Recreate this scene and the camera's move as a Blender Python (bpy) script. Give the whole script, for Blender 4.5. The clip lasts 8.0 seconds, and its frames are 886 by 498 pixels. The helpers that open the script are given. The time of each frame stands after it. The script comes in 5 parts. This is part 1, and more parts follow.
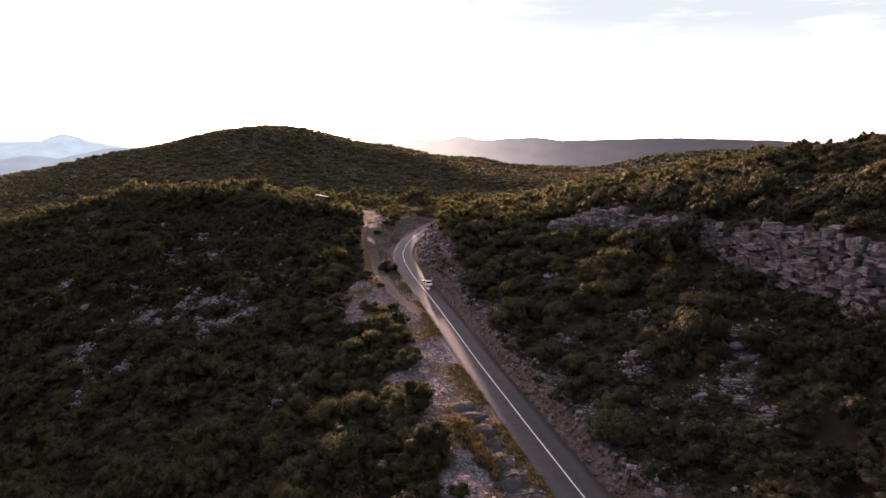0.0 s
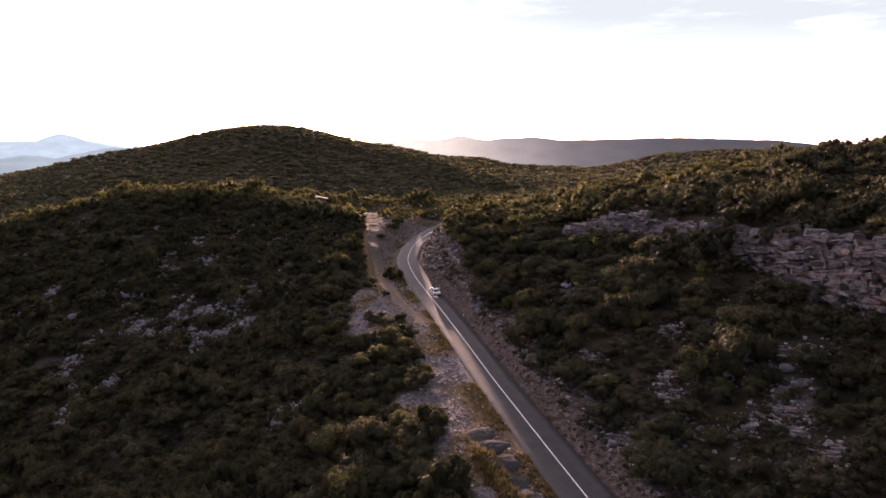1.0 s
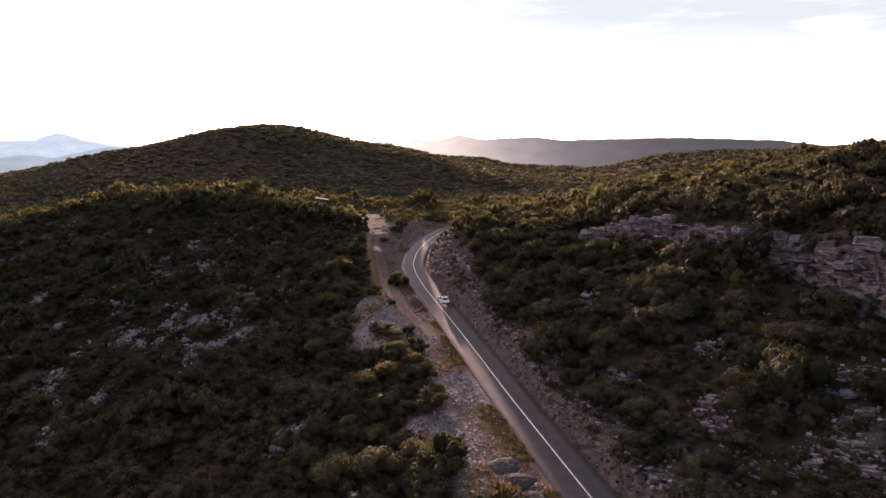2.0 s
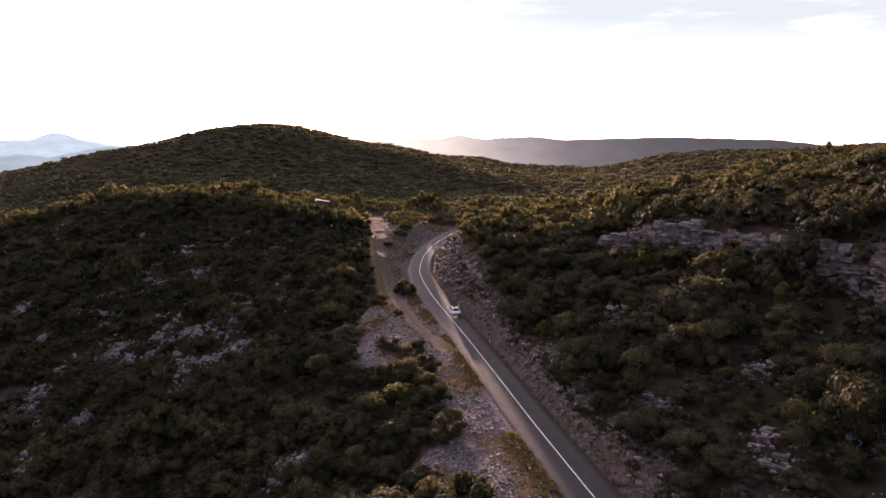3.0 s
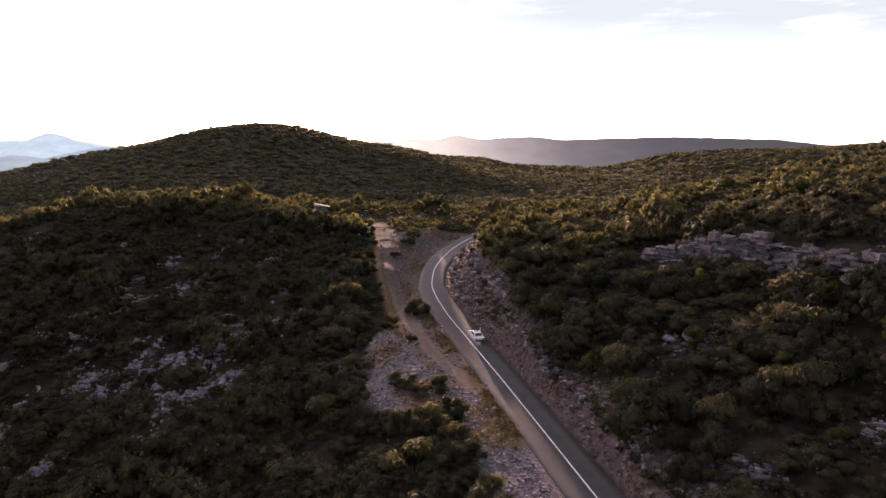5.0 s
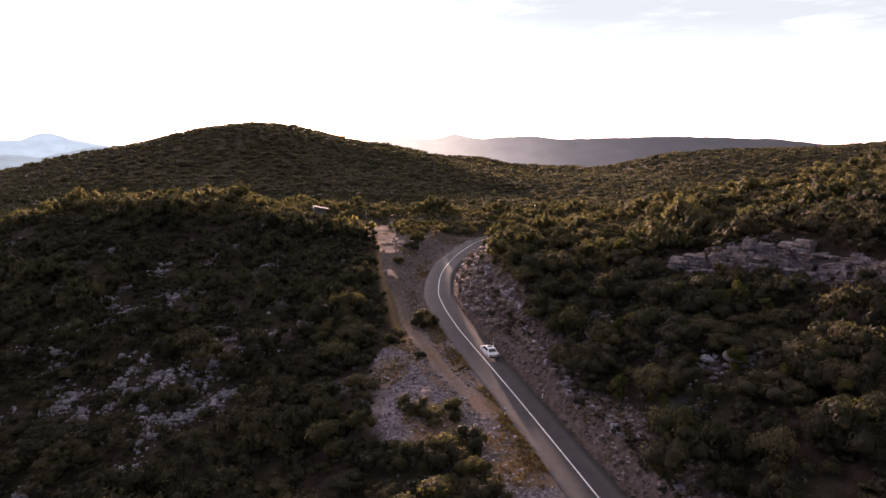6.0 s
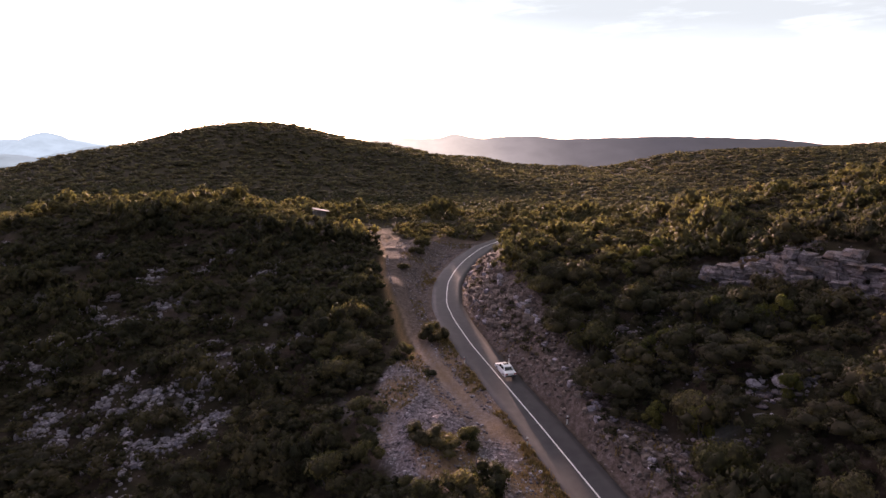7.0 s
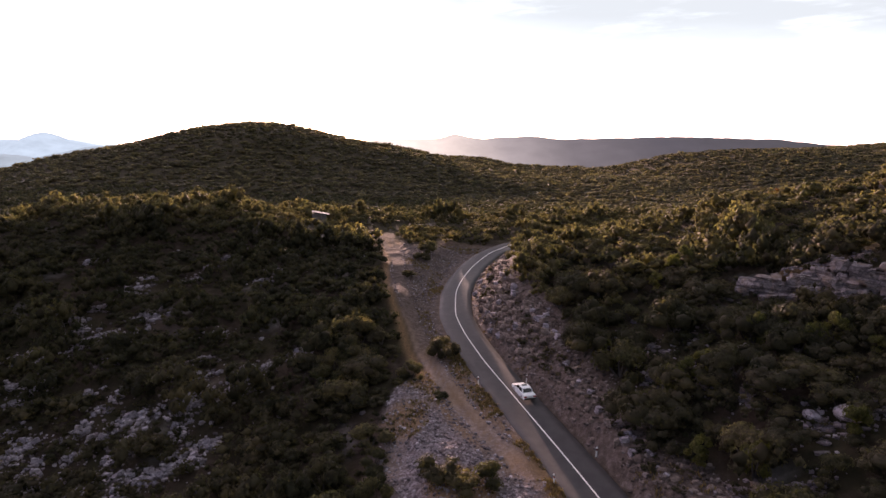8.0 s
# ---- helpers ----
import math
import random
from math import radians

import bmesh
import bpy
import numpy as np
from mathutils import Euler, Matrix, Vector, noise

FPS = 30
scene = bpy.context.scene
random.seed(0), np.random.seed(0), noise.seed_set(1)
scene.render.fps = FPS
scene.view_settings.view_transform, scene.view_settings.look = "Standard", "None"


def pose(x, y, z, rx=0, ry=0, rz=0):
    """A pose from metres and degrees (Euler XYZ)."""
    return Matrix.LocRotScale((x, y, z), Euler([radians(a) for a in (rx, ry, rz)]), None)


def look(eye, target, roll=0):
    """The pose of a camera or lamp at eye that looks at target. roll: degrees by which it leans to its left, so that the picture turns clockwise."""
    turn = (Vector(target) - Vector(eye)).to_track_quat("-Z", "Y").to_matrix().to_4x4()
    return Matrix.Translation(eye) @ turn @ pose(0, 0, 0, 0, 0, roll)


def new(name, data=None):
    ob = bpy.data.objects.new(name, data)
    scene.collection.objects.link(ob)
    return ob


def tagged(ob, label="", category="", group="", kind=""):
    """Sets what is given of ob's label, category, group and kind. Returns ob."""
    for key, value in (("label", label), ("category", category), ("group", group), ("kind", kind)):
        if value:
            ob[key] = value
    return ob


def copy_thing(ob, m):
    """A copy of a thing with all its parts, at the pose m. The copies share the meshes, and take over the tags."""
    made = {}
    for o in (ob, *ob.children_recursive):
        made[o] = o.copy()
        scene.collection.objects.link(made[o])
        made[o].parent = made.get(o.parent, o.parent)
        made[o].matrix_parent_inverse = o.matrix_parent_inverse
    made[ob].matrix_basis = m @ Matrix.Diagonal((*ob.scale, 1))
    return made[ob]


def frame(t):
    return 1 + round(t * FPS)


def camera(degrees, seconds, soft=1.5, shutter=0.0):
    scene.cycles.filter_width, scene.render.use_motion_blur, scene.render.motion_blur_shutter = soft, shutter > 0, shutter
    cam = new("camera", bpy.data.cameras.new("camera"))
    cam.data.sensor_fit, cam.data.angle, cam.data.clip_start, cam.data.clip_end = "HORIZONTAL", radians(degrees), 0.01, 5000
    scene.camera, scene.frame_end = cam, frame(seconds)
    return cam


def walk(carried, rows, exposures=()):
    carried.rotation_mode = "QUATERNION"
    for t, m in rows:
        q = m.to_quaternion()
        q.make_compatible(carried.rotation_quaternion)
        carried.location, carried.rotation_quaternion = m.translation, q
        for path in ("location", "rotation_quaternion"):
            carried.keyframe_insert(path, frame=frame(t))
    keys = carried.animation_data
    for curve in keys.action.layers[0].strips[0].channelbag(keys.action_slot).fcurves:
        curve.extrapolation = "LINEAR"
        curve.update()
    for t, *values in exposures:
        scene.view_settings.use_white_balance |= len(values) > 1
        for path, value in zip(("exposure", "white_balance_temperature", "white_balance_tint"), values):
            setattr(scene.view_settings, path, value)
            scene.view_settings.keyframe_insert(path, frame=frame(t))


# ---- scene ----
cam = camera(70.2, 8.0)
STOPS, KELVIN, TINT = 1.15, 6900, 52
METRES, EYE, TILT, LEAN, TURN = 60.0, 31.5, -9.4, 0.0, 0.0
ROWS = [
    (0.0, 0.0, 0.0, 0.0, -0.0, 0.0, 0.0),
    (0.5, -0.0157, 0.0566, 0.0093, -0.04, -0.01, -0.0),
    (1.0, -0.0333, 0.1212, 0.02, -0.14, -0.01, -0.0),
    (1.5, -0.0487, 0.1781, 0.0289, -0.2, -0.02, 0.0),
    (3.0, -0.1, 0.3657, 0.0602, -0.43, -0.07, 0.0),
    (3.5, -0.1132, 0.4226, 0.0694, -0.48, -0.06, 0.02),
    (4.0, -0.1287, 0.4868, 0.0796, -0.53, -0.04, 0.06),
    (4.5, -0.1413, 0.5428, 0.0885, -0.57, -0.05, 0.08),
    (6.0, -0.1848, 0.7241, 0.1193, -0.95, -0.11, 0.17),
    (6.5, -0.1964, 0.7789, 0.1287, -0.98, -0.15, 0.15),
    (7.0, -0.2097, 0.8417, 0.1388, -1.02, -0.13, 0.13),
    (7.5, -0.2202, 0.8969, 0.1476, -1.02, -0.12, 0.13),
    (8.0, -0.2318, 0.9596, 0.1569, -1.05, -0.1, 0.1),
]
walk(cam, [(t, pose(0, 0, EYE, TILT, LEAN, TURN) @ pose(METRES * x, METRES * y, METRES * z, 90 + pitch, roll, yaw)) for t, x, y, z, yaw, pitch, roll in ROWS],
     exposures=[(0.0, STOPS, KELVIN, TINT), (8.0, STOPS, KELVIN, TINT)])

# ---- light: a low sun ahead, behind the shoulder of the hill ----
SUN_UP, SUN_LEFT = 6.8, 7.7
world = bpy.data.worlds.new("evening_sky")
scene.world = world
world.use_nodes = True
wn, wl = world.node_tree.nodes, world.node_tree.links
sky = wn.new("ShaderNodeTexSky")
sky.sky_type = "NISHITA"
sky.sun_disc = False
sky.sun_elevation, sky.sun_rotation = radians(SUN_UP), radians(-SUN_LEFT)
sky.altitude, sky.air_density, sky.dust_density, sky.ozone_density = 300, 1.0, 0.7, 2.0
where = wn.new("ShaderNodeTexCoord")
split = wn.new("ShaderNodeSeparateXYZ")
wl.new(where.outputs["Generated"], split.inputs["Vector"])


def sums(a, b, way="ADD"):
    m = wn.new("ShaderNodeMath")
    m.operation = way
    for slot, v in zip(m.inputs, (a, b)):
        if isinstance(v, (int, float)):
            slot.default_value = v
        else:
            wl.new(v, slot)
    return m.outputs[0]


def ranged(v, low, top, least=0.0, most=1.0):
    m = wn.new("ShaderNodeMapRange")
    m.interpolation_type = "SMOOTHSTEP"
    for key, value in (("From Min", low), ("From Max", top), ("To Min", least), ("To Max", most)):
        m.inputs[key].default_value = value
    wl.new(v, m.inputs["Value"])
    return m.outputs["Result"]


def puffs(scale, x, y, z, detail=8):
    stretch = wn.new("ShaderNodeMapping")
    stretch.inputs["Scale"].default_value = (x, y, z)
    wl.new(where.outputs["Generated"], stretch.inputs["Vector"])
    t = wn.new("ShaderNodeTexNoise")
    t.inputs["Scale"].default_value, t.inputs["Detail"].default_value, t.inputs["Roughness"].default_value = scale, detail, 0.58
    wl.new(stretch.outputs["Vector"], t.inputs["Vector"])
    return t.outputs["Fac"]


# thin high haze, bright towards the sun
toward = wn.new("ShaderNodeVectorMath")
toward.operation = "DOT_PRODUCT"
toward.inputs[1].default_value = (-math.sin(radians(SUN_LEFT)) * math.cos(radians(SUN_UP)), math.cos(radians(SUN_LEFT)) * math.cos(radians(SUN_UP)), math.sin(radians(SUN_UP)))
wl.new(where.outputs["Generated"], toward.inputs[0])
aureole = sums(sums(sums(toward.outputs["Value"], -0.1), 1 / 0.9, "MULTIPLY"), 0.0, "MAXIMUM")
aureole = sums(aureole, 1.6, "POWER")
haze = wn.new("ShaderNodeMix")
haze.data_type, haze.blend_type = "RGBA", "ADD"
haze.inputs["B"].default_value = (25.0, 24.2, 23.0, 1)
wl.new(aureole, haze.inputs["Factor"])
wl.new(sky.outputs["Color"], haze.inputs["A"])
# a sheet of pale grey cloud overhead, its edge low to the right and rising to the left
rim = sums(sums(sums(2.718, sums(split.outputs["X"], -6.7, "MULTIPLY"), "POWER"), 0.085, "MULTIPLY"), 0.099)
edge = sums(sums(split.outputs["Z"], rim, "SUBTRACT"), sums(sums(puffs(2.4, 1.5, 1.5, 9.0), -0.5), 0.05, "MULTIPLY"))
sheet_cover = ranged(edge, -0.012, 0.022)
cloud = wn.new("ShaderNodeMix")
cloud.data_type = "RGBA"
cloud.inputs["A"].default_value, cloud.inputs["B"].default_value = (1.75, 2.35, 2.25, 1), (3.05, 4.4, 4.05, 1)
wl.new(ranged(toward.outputs["Value"], 0.35, 0.80), cloud.inputs["Factor"])
veil = wn.new("ShaderNodeMix")
veil.data_type = "RGBA"
wl.new(sheet_cover, veil.inputs["Factor"])
wl.new(haze.outputs["Result"], veil.inputs["A"])
lift = sums(ranged(puffs(5.0, 1.1, 1.1, 7.0), 0.48, 0.72, 1.02, 1.55), ranged(edge, 0.0, 0.07, 1.4, 1.0), "MULTIPLY")
thick = wn.new("ShaderNodeVectorMath")
thick.operation = "SCALE"
wl.new(cloud.outputs["Result"], thick.inputs[0])
wl.new(lift, thick.inputs["Scale"])
wl.new(thick.outputs["Vector"], veil.inputs["B"])
wl.new(veil.outputs["Result"], wn["Background"].inputs["Color"])
wn["Background"].inputs["Strength"].default_value = 0.094

sun = new("sun", bpy.data.lights.new("sun", "SUN"))
sun.data.energy, sun.data.angle, sun.data.color = 5.0, radians(1.0), (1.0, 0.80, 0.56)
sun.matrix_world = look((0, 0, 0), (math.sin(radians(SUN_LEFT)), -math.cos(radians(SUN_LEFT)), -math.tan(radians(SUN_UP))))

# ---- materials ----
def material(name, rough=0.9, specular=0.3):
    m = bpy.data.materials.new(name)
    m.use_nodes = True
    b = m.node_tree.nodes["Principled BSDF"]
    b.inputs["Roughness"].default_value = rough
    b.inputs["Specular IOR Level"].default_value = specular
    return m, m.node_tree.nodes, m.node_tree.links, b


def fleck(n, l, scale, detail=6, rough=0.6, coords=None):
    """A noise texture by place in the world."""
    if coords is None:
        coords = n.new("ShaderNodeNewGeometry").outputs["Position"]
    t = n.new("ShaderNodeTexNoise")
    t.inputs["Scale"].default_value, t.inputs["Detail"].default_value, t.inputs["Roughness"].default_value = scale, detail, rough
    l.new(coords, t.inputs["Vector"])
    return t.outputs["Fac"]


def shades(n, l, fac, *stops):
    r = n.new("ShaderNodeValToRGB")
    while len(r.color_ramp.elements) < len(stops):
        r.color_ramp.elements.new(0.5)
    for e, (at, colour) in zip(r.color_ramp.elements, stops):
        e.position, e.color = at, (*colour, 1)
    l.new(fac, r.inputs["Fac"])
    return r.outputs["Color"]


def blend(n, l, fac, a, b, way="MIX"):
    m = n.new("ShaderNodeMix")
    m.data_type, m.blend_type = "RGBA", way
    for key, v in (("Factor", fac), ("A", a), ("B", b)):
        if isinstance(v, (int, float)):
            m.inputs[key].default_value = v
        elif isinstance(v, tuple):
            m.inputs[key].default_value = (*v, 1)
        else:
            l.new(v, m.inputs[key])
    return m.outputs["Result"]


def relief(n, l, b, height, strength=0.5, depth=0.1):
    u = n.new("ShaderNodeBump")
    u.inputs["Strength"].default_value, u.inputs["Distance"].default_value = strength, depth
    l.new(height, u.inputs["Height"])
    l.new(u.outputs["Normal"], b.inputs["Normal"])


def attribute(n, name):
    a = n.new("ShaderNodeAttribute")
    a.attribute_name = name
    return a.outputs["Fac"]


def ground_material():
    m, n, l, b = material("scrub_ground", 0.97, 0.04)
    earth = shades(n, l, fleck(n, l, 0.9), (0.3, (0.024, 0.017, 0.013)), (0.55, (0.048, 0.035, 0.026)), (0.75, (0.085, 0.066, 0.052)))
    scrub = shades(n, l, fleck(n, l, 0.35, 8, 0.7), (0.35, (0.022, 0.019, 0.012)), (0.6, (0.042, 0.036, 0.021)), (0.8, (0.075, 0.06, 0.036)))
    land_colour = blend(n, l, shades(n, l, fleck(n, l, 0.12), (0.42, (0, 0, 0)), (0.58, (1, 1, 1))), earth, scrub)
    # loose limestone chips
    cells = n.new("ShaderNodeTexVoronoi")
    cells.inputs["Scale"].default_value = 4.6
    l.new(n.new("ShaderNodeNewGeometry").outputs["Position"], cells.inputs["Vector"])
    chips = shades(n, l, cells.outputs["Color"], (0.2, (0.095, 0.076, 0.08)), (0.5, (0.17, 0.14, 0.15)), (0.9, (0.30, 0.26, 0.28)))
    dust = shades(n, l, fleck(n, l, 1.6, 8, 0.7), (0.3, (0.09, 0.068, 0.064)), (0.7, (0.165, 0.135, 0.132)))
    gravel = blend(n, l, shades(n, l, fleck(n, l, 2.2, 5), (0.34, (0, 0, 0)), (0.5, (1, 1, 1))), dust, chips)
    colour = blend(n, l, attribute(n, "gravel"), land_colour, gravel)
    dry = shades(n, l, fleck(n, l, 3.5, 8, 0.75), (0.3, (0.10, 0.058, 0.032)), (0.55, (0.22, 0.135, 0.072)), (0.75, (0.34, 0.23, 0.14)))
    colour = blend(n, l, attribute(n, "dry"), colour, dry)
    rut = shades(n, l, fleck(n, l, 1.1, 8, 0.65), (0.3, (0.21, 0.14, 0.108)), (0.7, (0.34, 0.25, 0.20)))
    colour = blend(n, l, attribute(n, "rut"), colour, rut)
    cut = shades(n, l, fleck(n, l, 1.3, 9, 0.75), (0.34, (0.04, 0.029, 0.023)), (0.5, (0.102, 0.077, 0.067)), (0.68, (0.20, 0.16, 0.148)))
    colour = blend(n, l, attribute(n, "cut"), colour, cut)
    low = shades(n, l, fleck(n, l, 0.5, 8, 0.75), (0.35, (0.022, 0.020, 0.012)), (0.7, (0.050, 0.044, 0.022)))
    colour = blend(n, l, attribute(n, "low_scrub"), colour, low)
    meadow = shades(n, l, fleck(n, l, 0.06, 9, 0.72), (0.3, (0.06, 0.042, 0.026)), (0.5, (0.12, 0.085, 0.054)), (0.7, (0.19, 0.14, 0.09)))
    colour = blend(n, l, attribute(n, "meadow"), colour, meadow)
    stone = shades(n, l, fleck(n, l, 1.4, 9, 0.7), (0.3, (0.15, 0.13, 0.13)), (0.6, (0.30, 0.28, 0.28)), (0.8, (0.45, 0.43, 0.42)))
    colour = blend(n, l, attribute(n, "stone"), colour, stone)
    l.new(colour, b.inputs["Base Color"])
    relief(n, l, b, fleck(n, l, 3.0, 10, 0.78), 0.85, 0.28)
    return m


def asphalt_material():
    m, n, l, b = material("worn_asphalt", 0.7, 0.22)
    base = shades(n, l, fleck(n, l, 0.5, 5), (0.3, (0.033, 0.031, 0.034)), (0.7, (0.050, 0.047, 0.049)))
    speck = shades(n, l, fleck(n, l, 28, 3), (0.35, (0.72, 0.72, 0.72)), (0.7, (1.25, 1.22, 1.2)))
    colour = blend(n, l, 1.0, base, speck, "MULTIPLY")
    wear = attribute(n, "wear")
    colour = blend(n, l, wear, colour, (0.078, 0.070, 0.067))
    l.new(colour, b.inputs["Base Color"])
    l.new(shades(n, l, fleck(n, l, 1.2, 6), (0.3, (0.64, 0.64, 0.64)), (0.7, (0.8, 0.8, 0.8))), b.inputs["Roughness"])
    relief(n, l, b, fleck(n, l, 16, 4), 0.5, 0.012)
    return m


def marking_material():
    m, n, l, b = material("worn_road_paint", 0.6, 0.4)
    colour = shades(n, l, fleck(n, l, 5, 8, 0.7), (0.32, (0.28, 0.27, 0.26)), (0.5, (0.74, 0.73, 0.70)))
    l.new(colour, b.inputs["Base Color"])
    return m


def limestone_material(name, dark, middle, light, rust):
    m, n, l, b = material(name, 0.9, 0.25)
    each = n.new("ShaderNodeObjectInfo").outputs["Random"]
    body = shades(n, l, fleck(n, l, 1.3, 9, 0.68), (0.28, dark), (0.5, middle), (0.75, light))
    tone = shades(n, l, each, (0.0, (0.68, 0.66, 0.68)), (1.0, (1.12, 1.08, 1.05)))
    colour = blend(n, l, 1.0, body, tone, "MULTIPLY")
    # bedding seams and rust stains
    squeeze = n.new("ShaderNodeMapping")
    squeeze.inputs["Scale"].default_value = (0.3, 0.3, 3.5)
    l.new(n.new("ShaderNodeNewGeometry").outputs["Position"], squeeze.inputs["Vector"])
    seams = fleck(n, l, 1.6, 6, 0.6, squeeze.outputs["Vector"])
    colour = blend(n, l, shades(n, l, seams, (0.36, (0.8, 0.8, 0.8)), (0.46, (0, 0, 0))), colour, (0.09, 0.078, 0.07))
    colour = blend(n, l, shades(n, l, fleck(n, l, 0.5, 5), (0.6 - rust, (0, 0, 0)), (0.75 - rust, (0.45, 0.45, 0.45))), colour, (0.26, 0.15, 0.08))
    cracks = n.new("ShaderNodeTexVoronoi")
    cracks.feature = "DISTANCE_TO_EDGE"
    cracks.inputs["Scale"].default_value = 1.0
    lying = n.new("ShaderNodeMapping")
    lying.inputs["Scale"].default_value = (0.8, 0.8, 2.0)
    bent = n.new("ShaderNodeVectorMath")
    l.new(n.new("ShaderNodeNewGeometry").outputs["Position"], bent.inputs[0])
    l.new(blend(n, l, 0.0, shades(n, l, fleck(n, l, 1.1, 4), (0.2, (0, 0, 0)), (0.8, (0.8, 0.8, 0.8))), (0, 0, 0)), bent.inputs[1])
    l.new(bent.outputs["Vector"], lying.inputs["Vector"])
    l.new(lying.outputs["Vector"], cracks.inputs["Vector"])
    colour = blend(n, l, shades(n, l, cracks.outputs["Distance"], (0.0, (0.85, 0.85, 0.85)), (0.07, (0, 0, 0))), colour, (0.045, 0.038, 0.036))
    l.new(colour, b.inputs["Base Color"])
    relief(n, l, b, fleck(n, l, 3.2, 9, 0.72), 0.9, 0.2)
    return m


def leaf_material(name, dark, light, glow, through_light=0.35):
    m, n, l, b = material(name, 0.75, 0.1)
    geometry = n.new("ShaderNodeNewGeometry")
    each = n.new("ShaderNodeObjectInfo").outputs["Random"]
    leaf = shades(n, l, geometry.outputs["Random Per Island"], (0.0, dark), (1.0, light))
    patch = shades(n, l, fleck(n, l, 0.23, 4), (0.35, (0.70, 0.78, 0.72)), (0.65, (1.18, 1.12, 0.98)))
    colour = blend(n, l, 1.0, leaf, patch, "MULTIPLY")
    colour = blend(n, l, 1.0, colour, shades(n, l, each, (0.0, (0.75, 0.78, 0.7)), (1.0, (1.2, 1.12, 1.1))), "MULTIPLY")
    colour = blend(n, l, 1.0, colour, shades(n, l, attribute(n, "tone"), (0.0, (0.62, 0.66, 0.62)), (0.5, (1.0, 1.0, 1.0)), (1.0, (1.32, 1.28, 1.15))), "MULTIPLY")
    l.new(colour, b.inputs["Base Color"])
    lit = n.new("ShaderNodeBsdfTranslucent")
    l.new(blend(n, l, 1.0, colour, glow, "MULTIPLY"), lit.inputs["Color"])
    mix = n.new("ShaderNodeMixShader")
    mix.inputs["Fac"].default_value = through_light
    l.new(b.outputs["BSDF"], mix.inputs[1])
    l.new(lit.outputs["BSDF"], mix.inputs[2])
    l.new(mix.outputs["Shader"], n["Material Output"].inputs["Surface"])
    return m


def plain(name, colour, rough=0.6, metal=0.0, specular=0.5, spread=0.15, scale=6):
    m, n, l, b = material(name, rough, specular)
    low, highest = tuple(c * (1 - spread) for c in colour), tuple(min(1, c * (1 + spread)) for c in colour)
    l.new(shades(n, l, fleck(n, l, scale, 6), (0.3, low), (0.7, highest)), b.inputs["Base Color"])
    b.inputs["Metallic"].default_value = metal
    return m


def haze_glow_material(name, colour, strength, grainy=0.12, sunward=()):
    """Far land with the evening air's haze put into its emission, brighter towards the sun; sunward: x and the colour
    there.
    """
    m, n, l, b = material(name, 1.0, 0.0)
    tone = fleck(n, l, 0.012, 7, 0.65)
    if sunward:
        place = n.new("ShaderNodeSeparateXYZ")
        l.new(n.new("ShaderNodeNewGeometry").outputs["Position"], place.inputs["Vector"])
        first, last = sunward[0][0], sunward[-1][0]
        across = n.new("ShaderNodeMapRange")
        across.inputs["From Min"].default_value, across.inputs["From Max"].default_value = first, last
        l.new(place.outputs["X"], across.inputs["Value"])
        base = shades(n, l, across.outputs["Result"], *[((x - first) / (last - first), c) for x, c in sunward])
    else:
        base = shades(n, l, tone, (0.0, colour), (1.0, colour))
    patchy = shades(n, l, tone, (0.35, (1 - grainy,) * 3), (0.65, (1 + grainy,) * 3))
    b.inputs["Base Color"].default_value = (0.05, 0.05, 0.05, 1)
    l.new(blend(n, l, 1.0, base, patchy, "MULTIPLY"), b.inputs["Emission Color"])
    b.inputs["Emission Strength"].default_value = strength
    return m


def cut_rock_material():
    m, n, l, b = material("earthy_cut_rock", 0.95, 0.2)
    each = n.new("ShaderNodeObjectInfo").outputs["Random"]
    body = shades(n, l, fleck(n, l, 2.1, 9, 0.7), (0.28, (0.075, 0.055, 0.045)), (0.5, (0.165, 0.13, 0.115)), (0.75, (0.30, 0.255, 0.235)))
    l.new(blend(n, l, 1.0, body, shades(n, l, each, (0.0, (0.65, 0.6, 0.58)), (1.0, (1.25, 1.22, 1.2))), "MULTIPLY"), b.inputs["Base Color"])
    relief(n, l, b, fleck(n, l, 4.0, 9, 0.72), 0.9, 0.15)
    return m


CUT_ROCK = cut_rock_material()
GROUND, ASPHALT, PAINT, LIMESTONE = ground_material(), asphalt_material(), marking_material(), limestone_material("weathered_limestone", (0.14, 0.127, 0.146), (0.315, 0.29, 0.328), (0.52, 0.49, 0.53), 0.0)
# cliff limestone: darker body colours and more rust stains
CLIFF_STONE = limestone_material("darker_rusty_cliff_limestone", (0.07, 0.06, 0.062), (0.19, 0.168, 0.177), (0.37, 0.335, 0.34), 0.09)
LEAF = leaf_material("dark_evergreen_leaves", (0.034, 0.030, 0.023), (0.068, 0.061, 0.044), (1.85, 2.1, 1.15), 0.38)
# paler scrub leaf, with sunlight on the plateau put into its colour
LEAF_PALE = leaf_material("pale_sunlit_leaves", (0.050, 0.043, 0.034), (0.105, 0.093, 0.062), (2.1, 2.3, 1.1), 0.46)
# brighter yellow-green leaf: low sunlight put into the colour
LEAF_SUNNY = leaf_material("sun_tinted_leaves", (0.058, 0.055, 0.030), (0.118, 0.110, 0.052), (2.0, 2.35, 0.95), 0.5)
LEAF_RUSTY = leaf_material("rusty_oak_leaves", (0.09, 0.05, 0.024), (0.20, 0.11, 0.045), (1.7, 1.5, 0.8), 0.4)
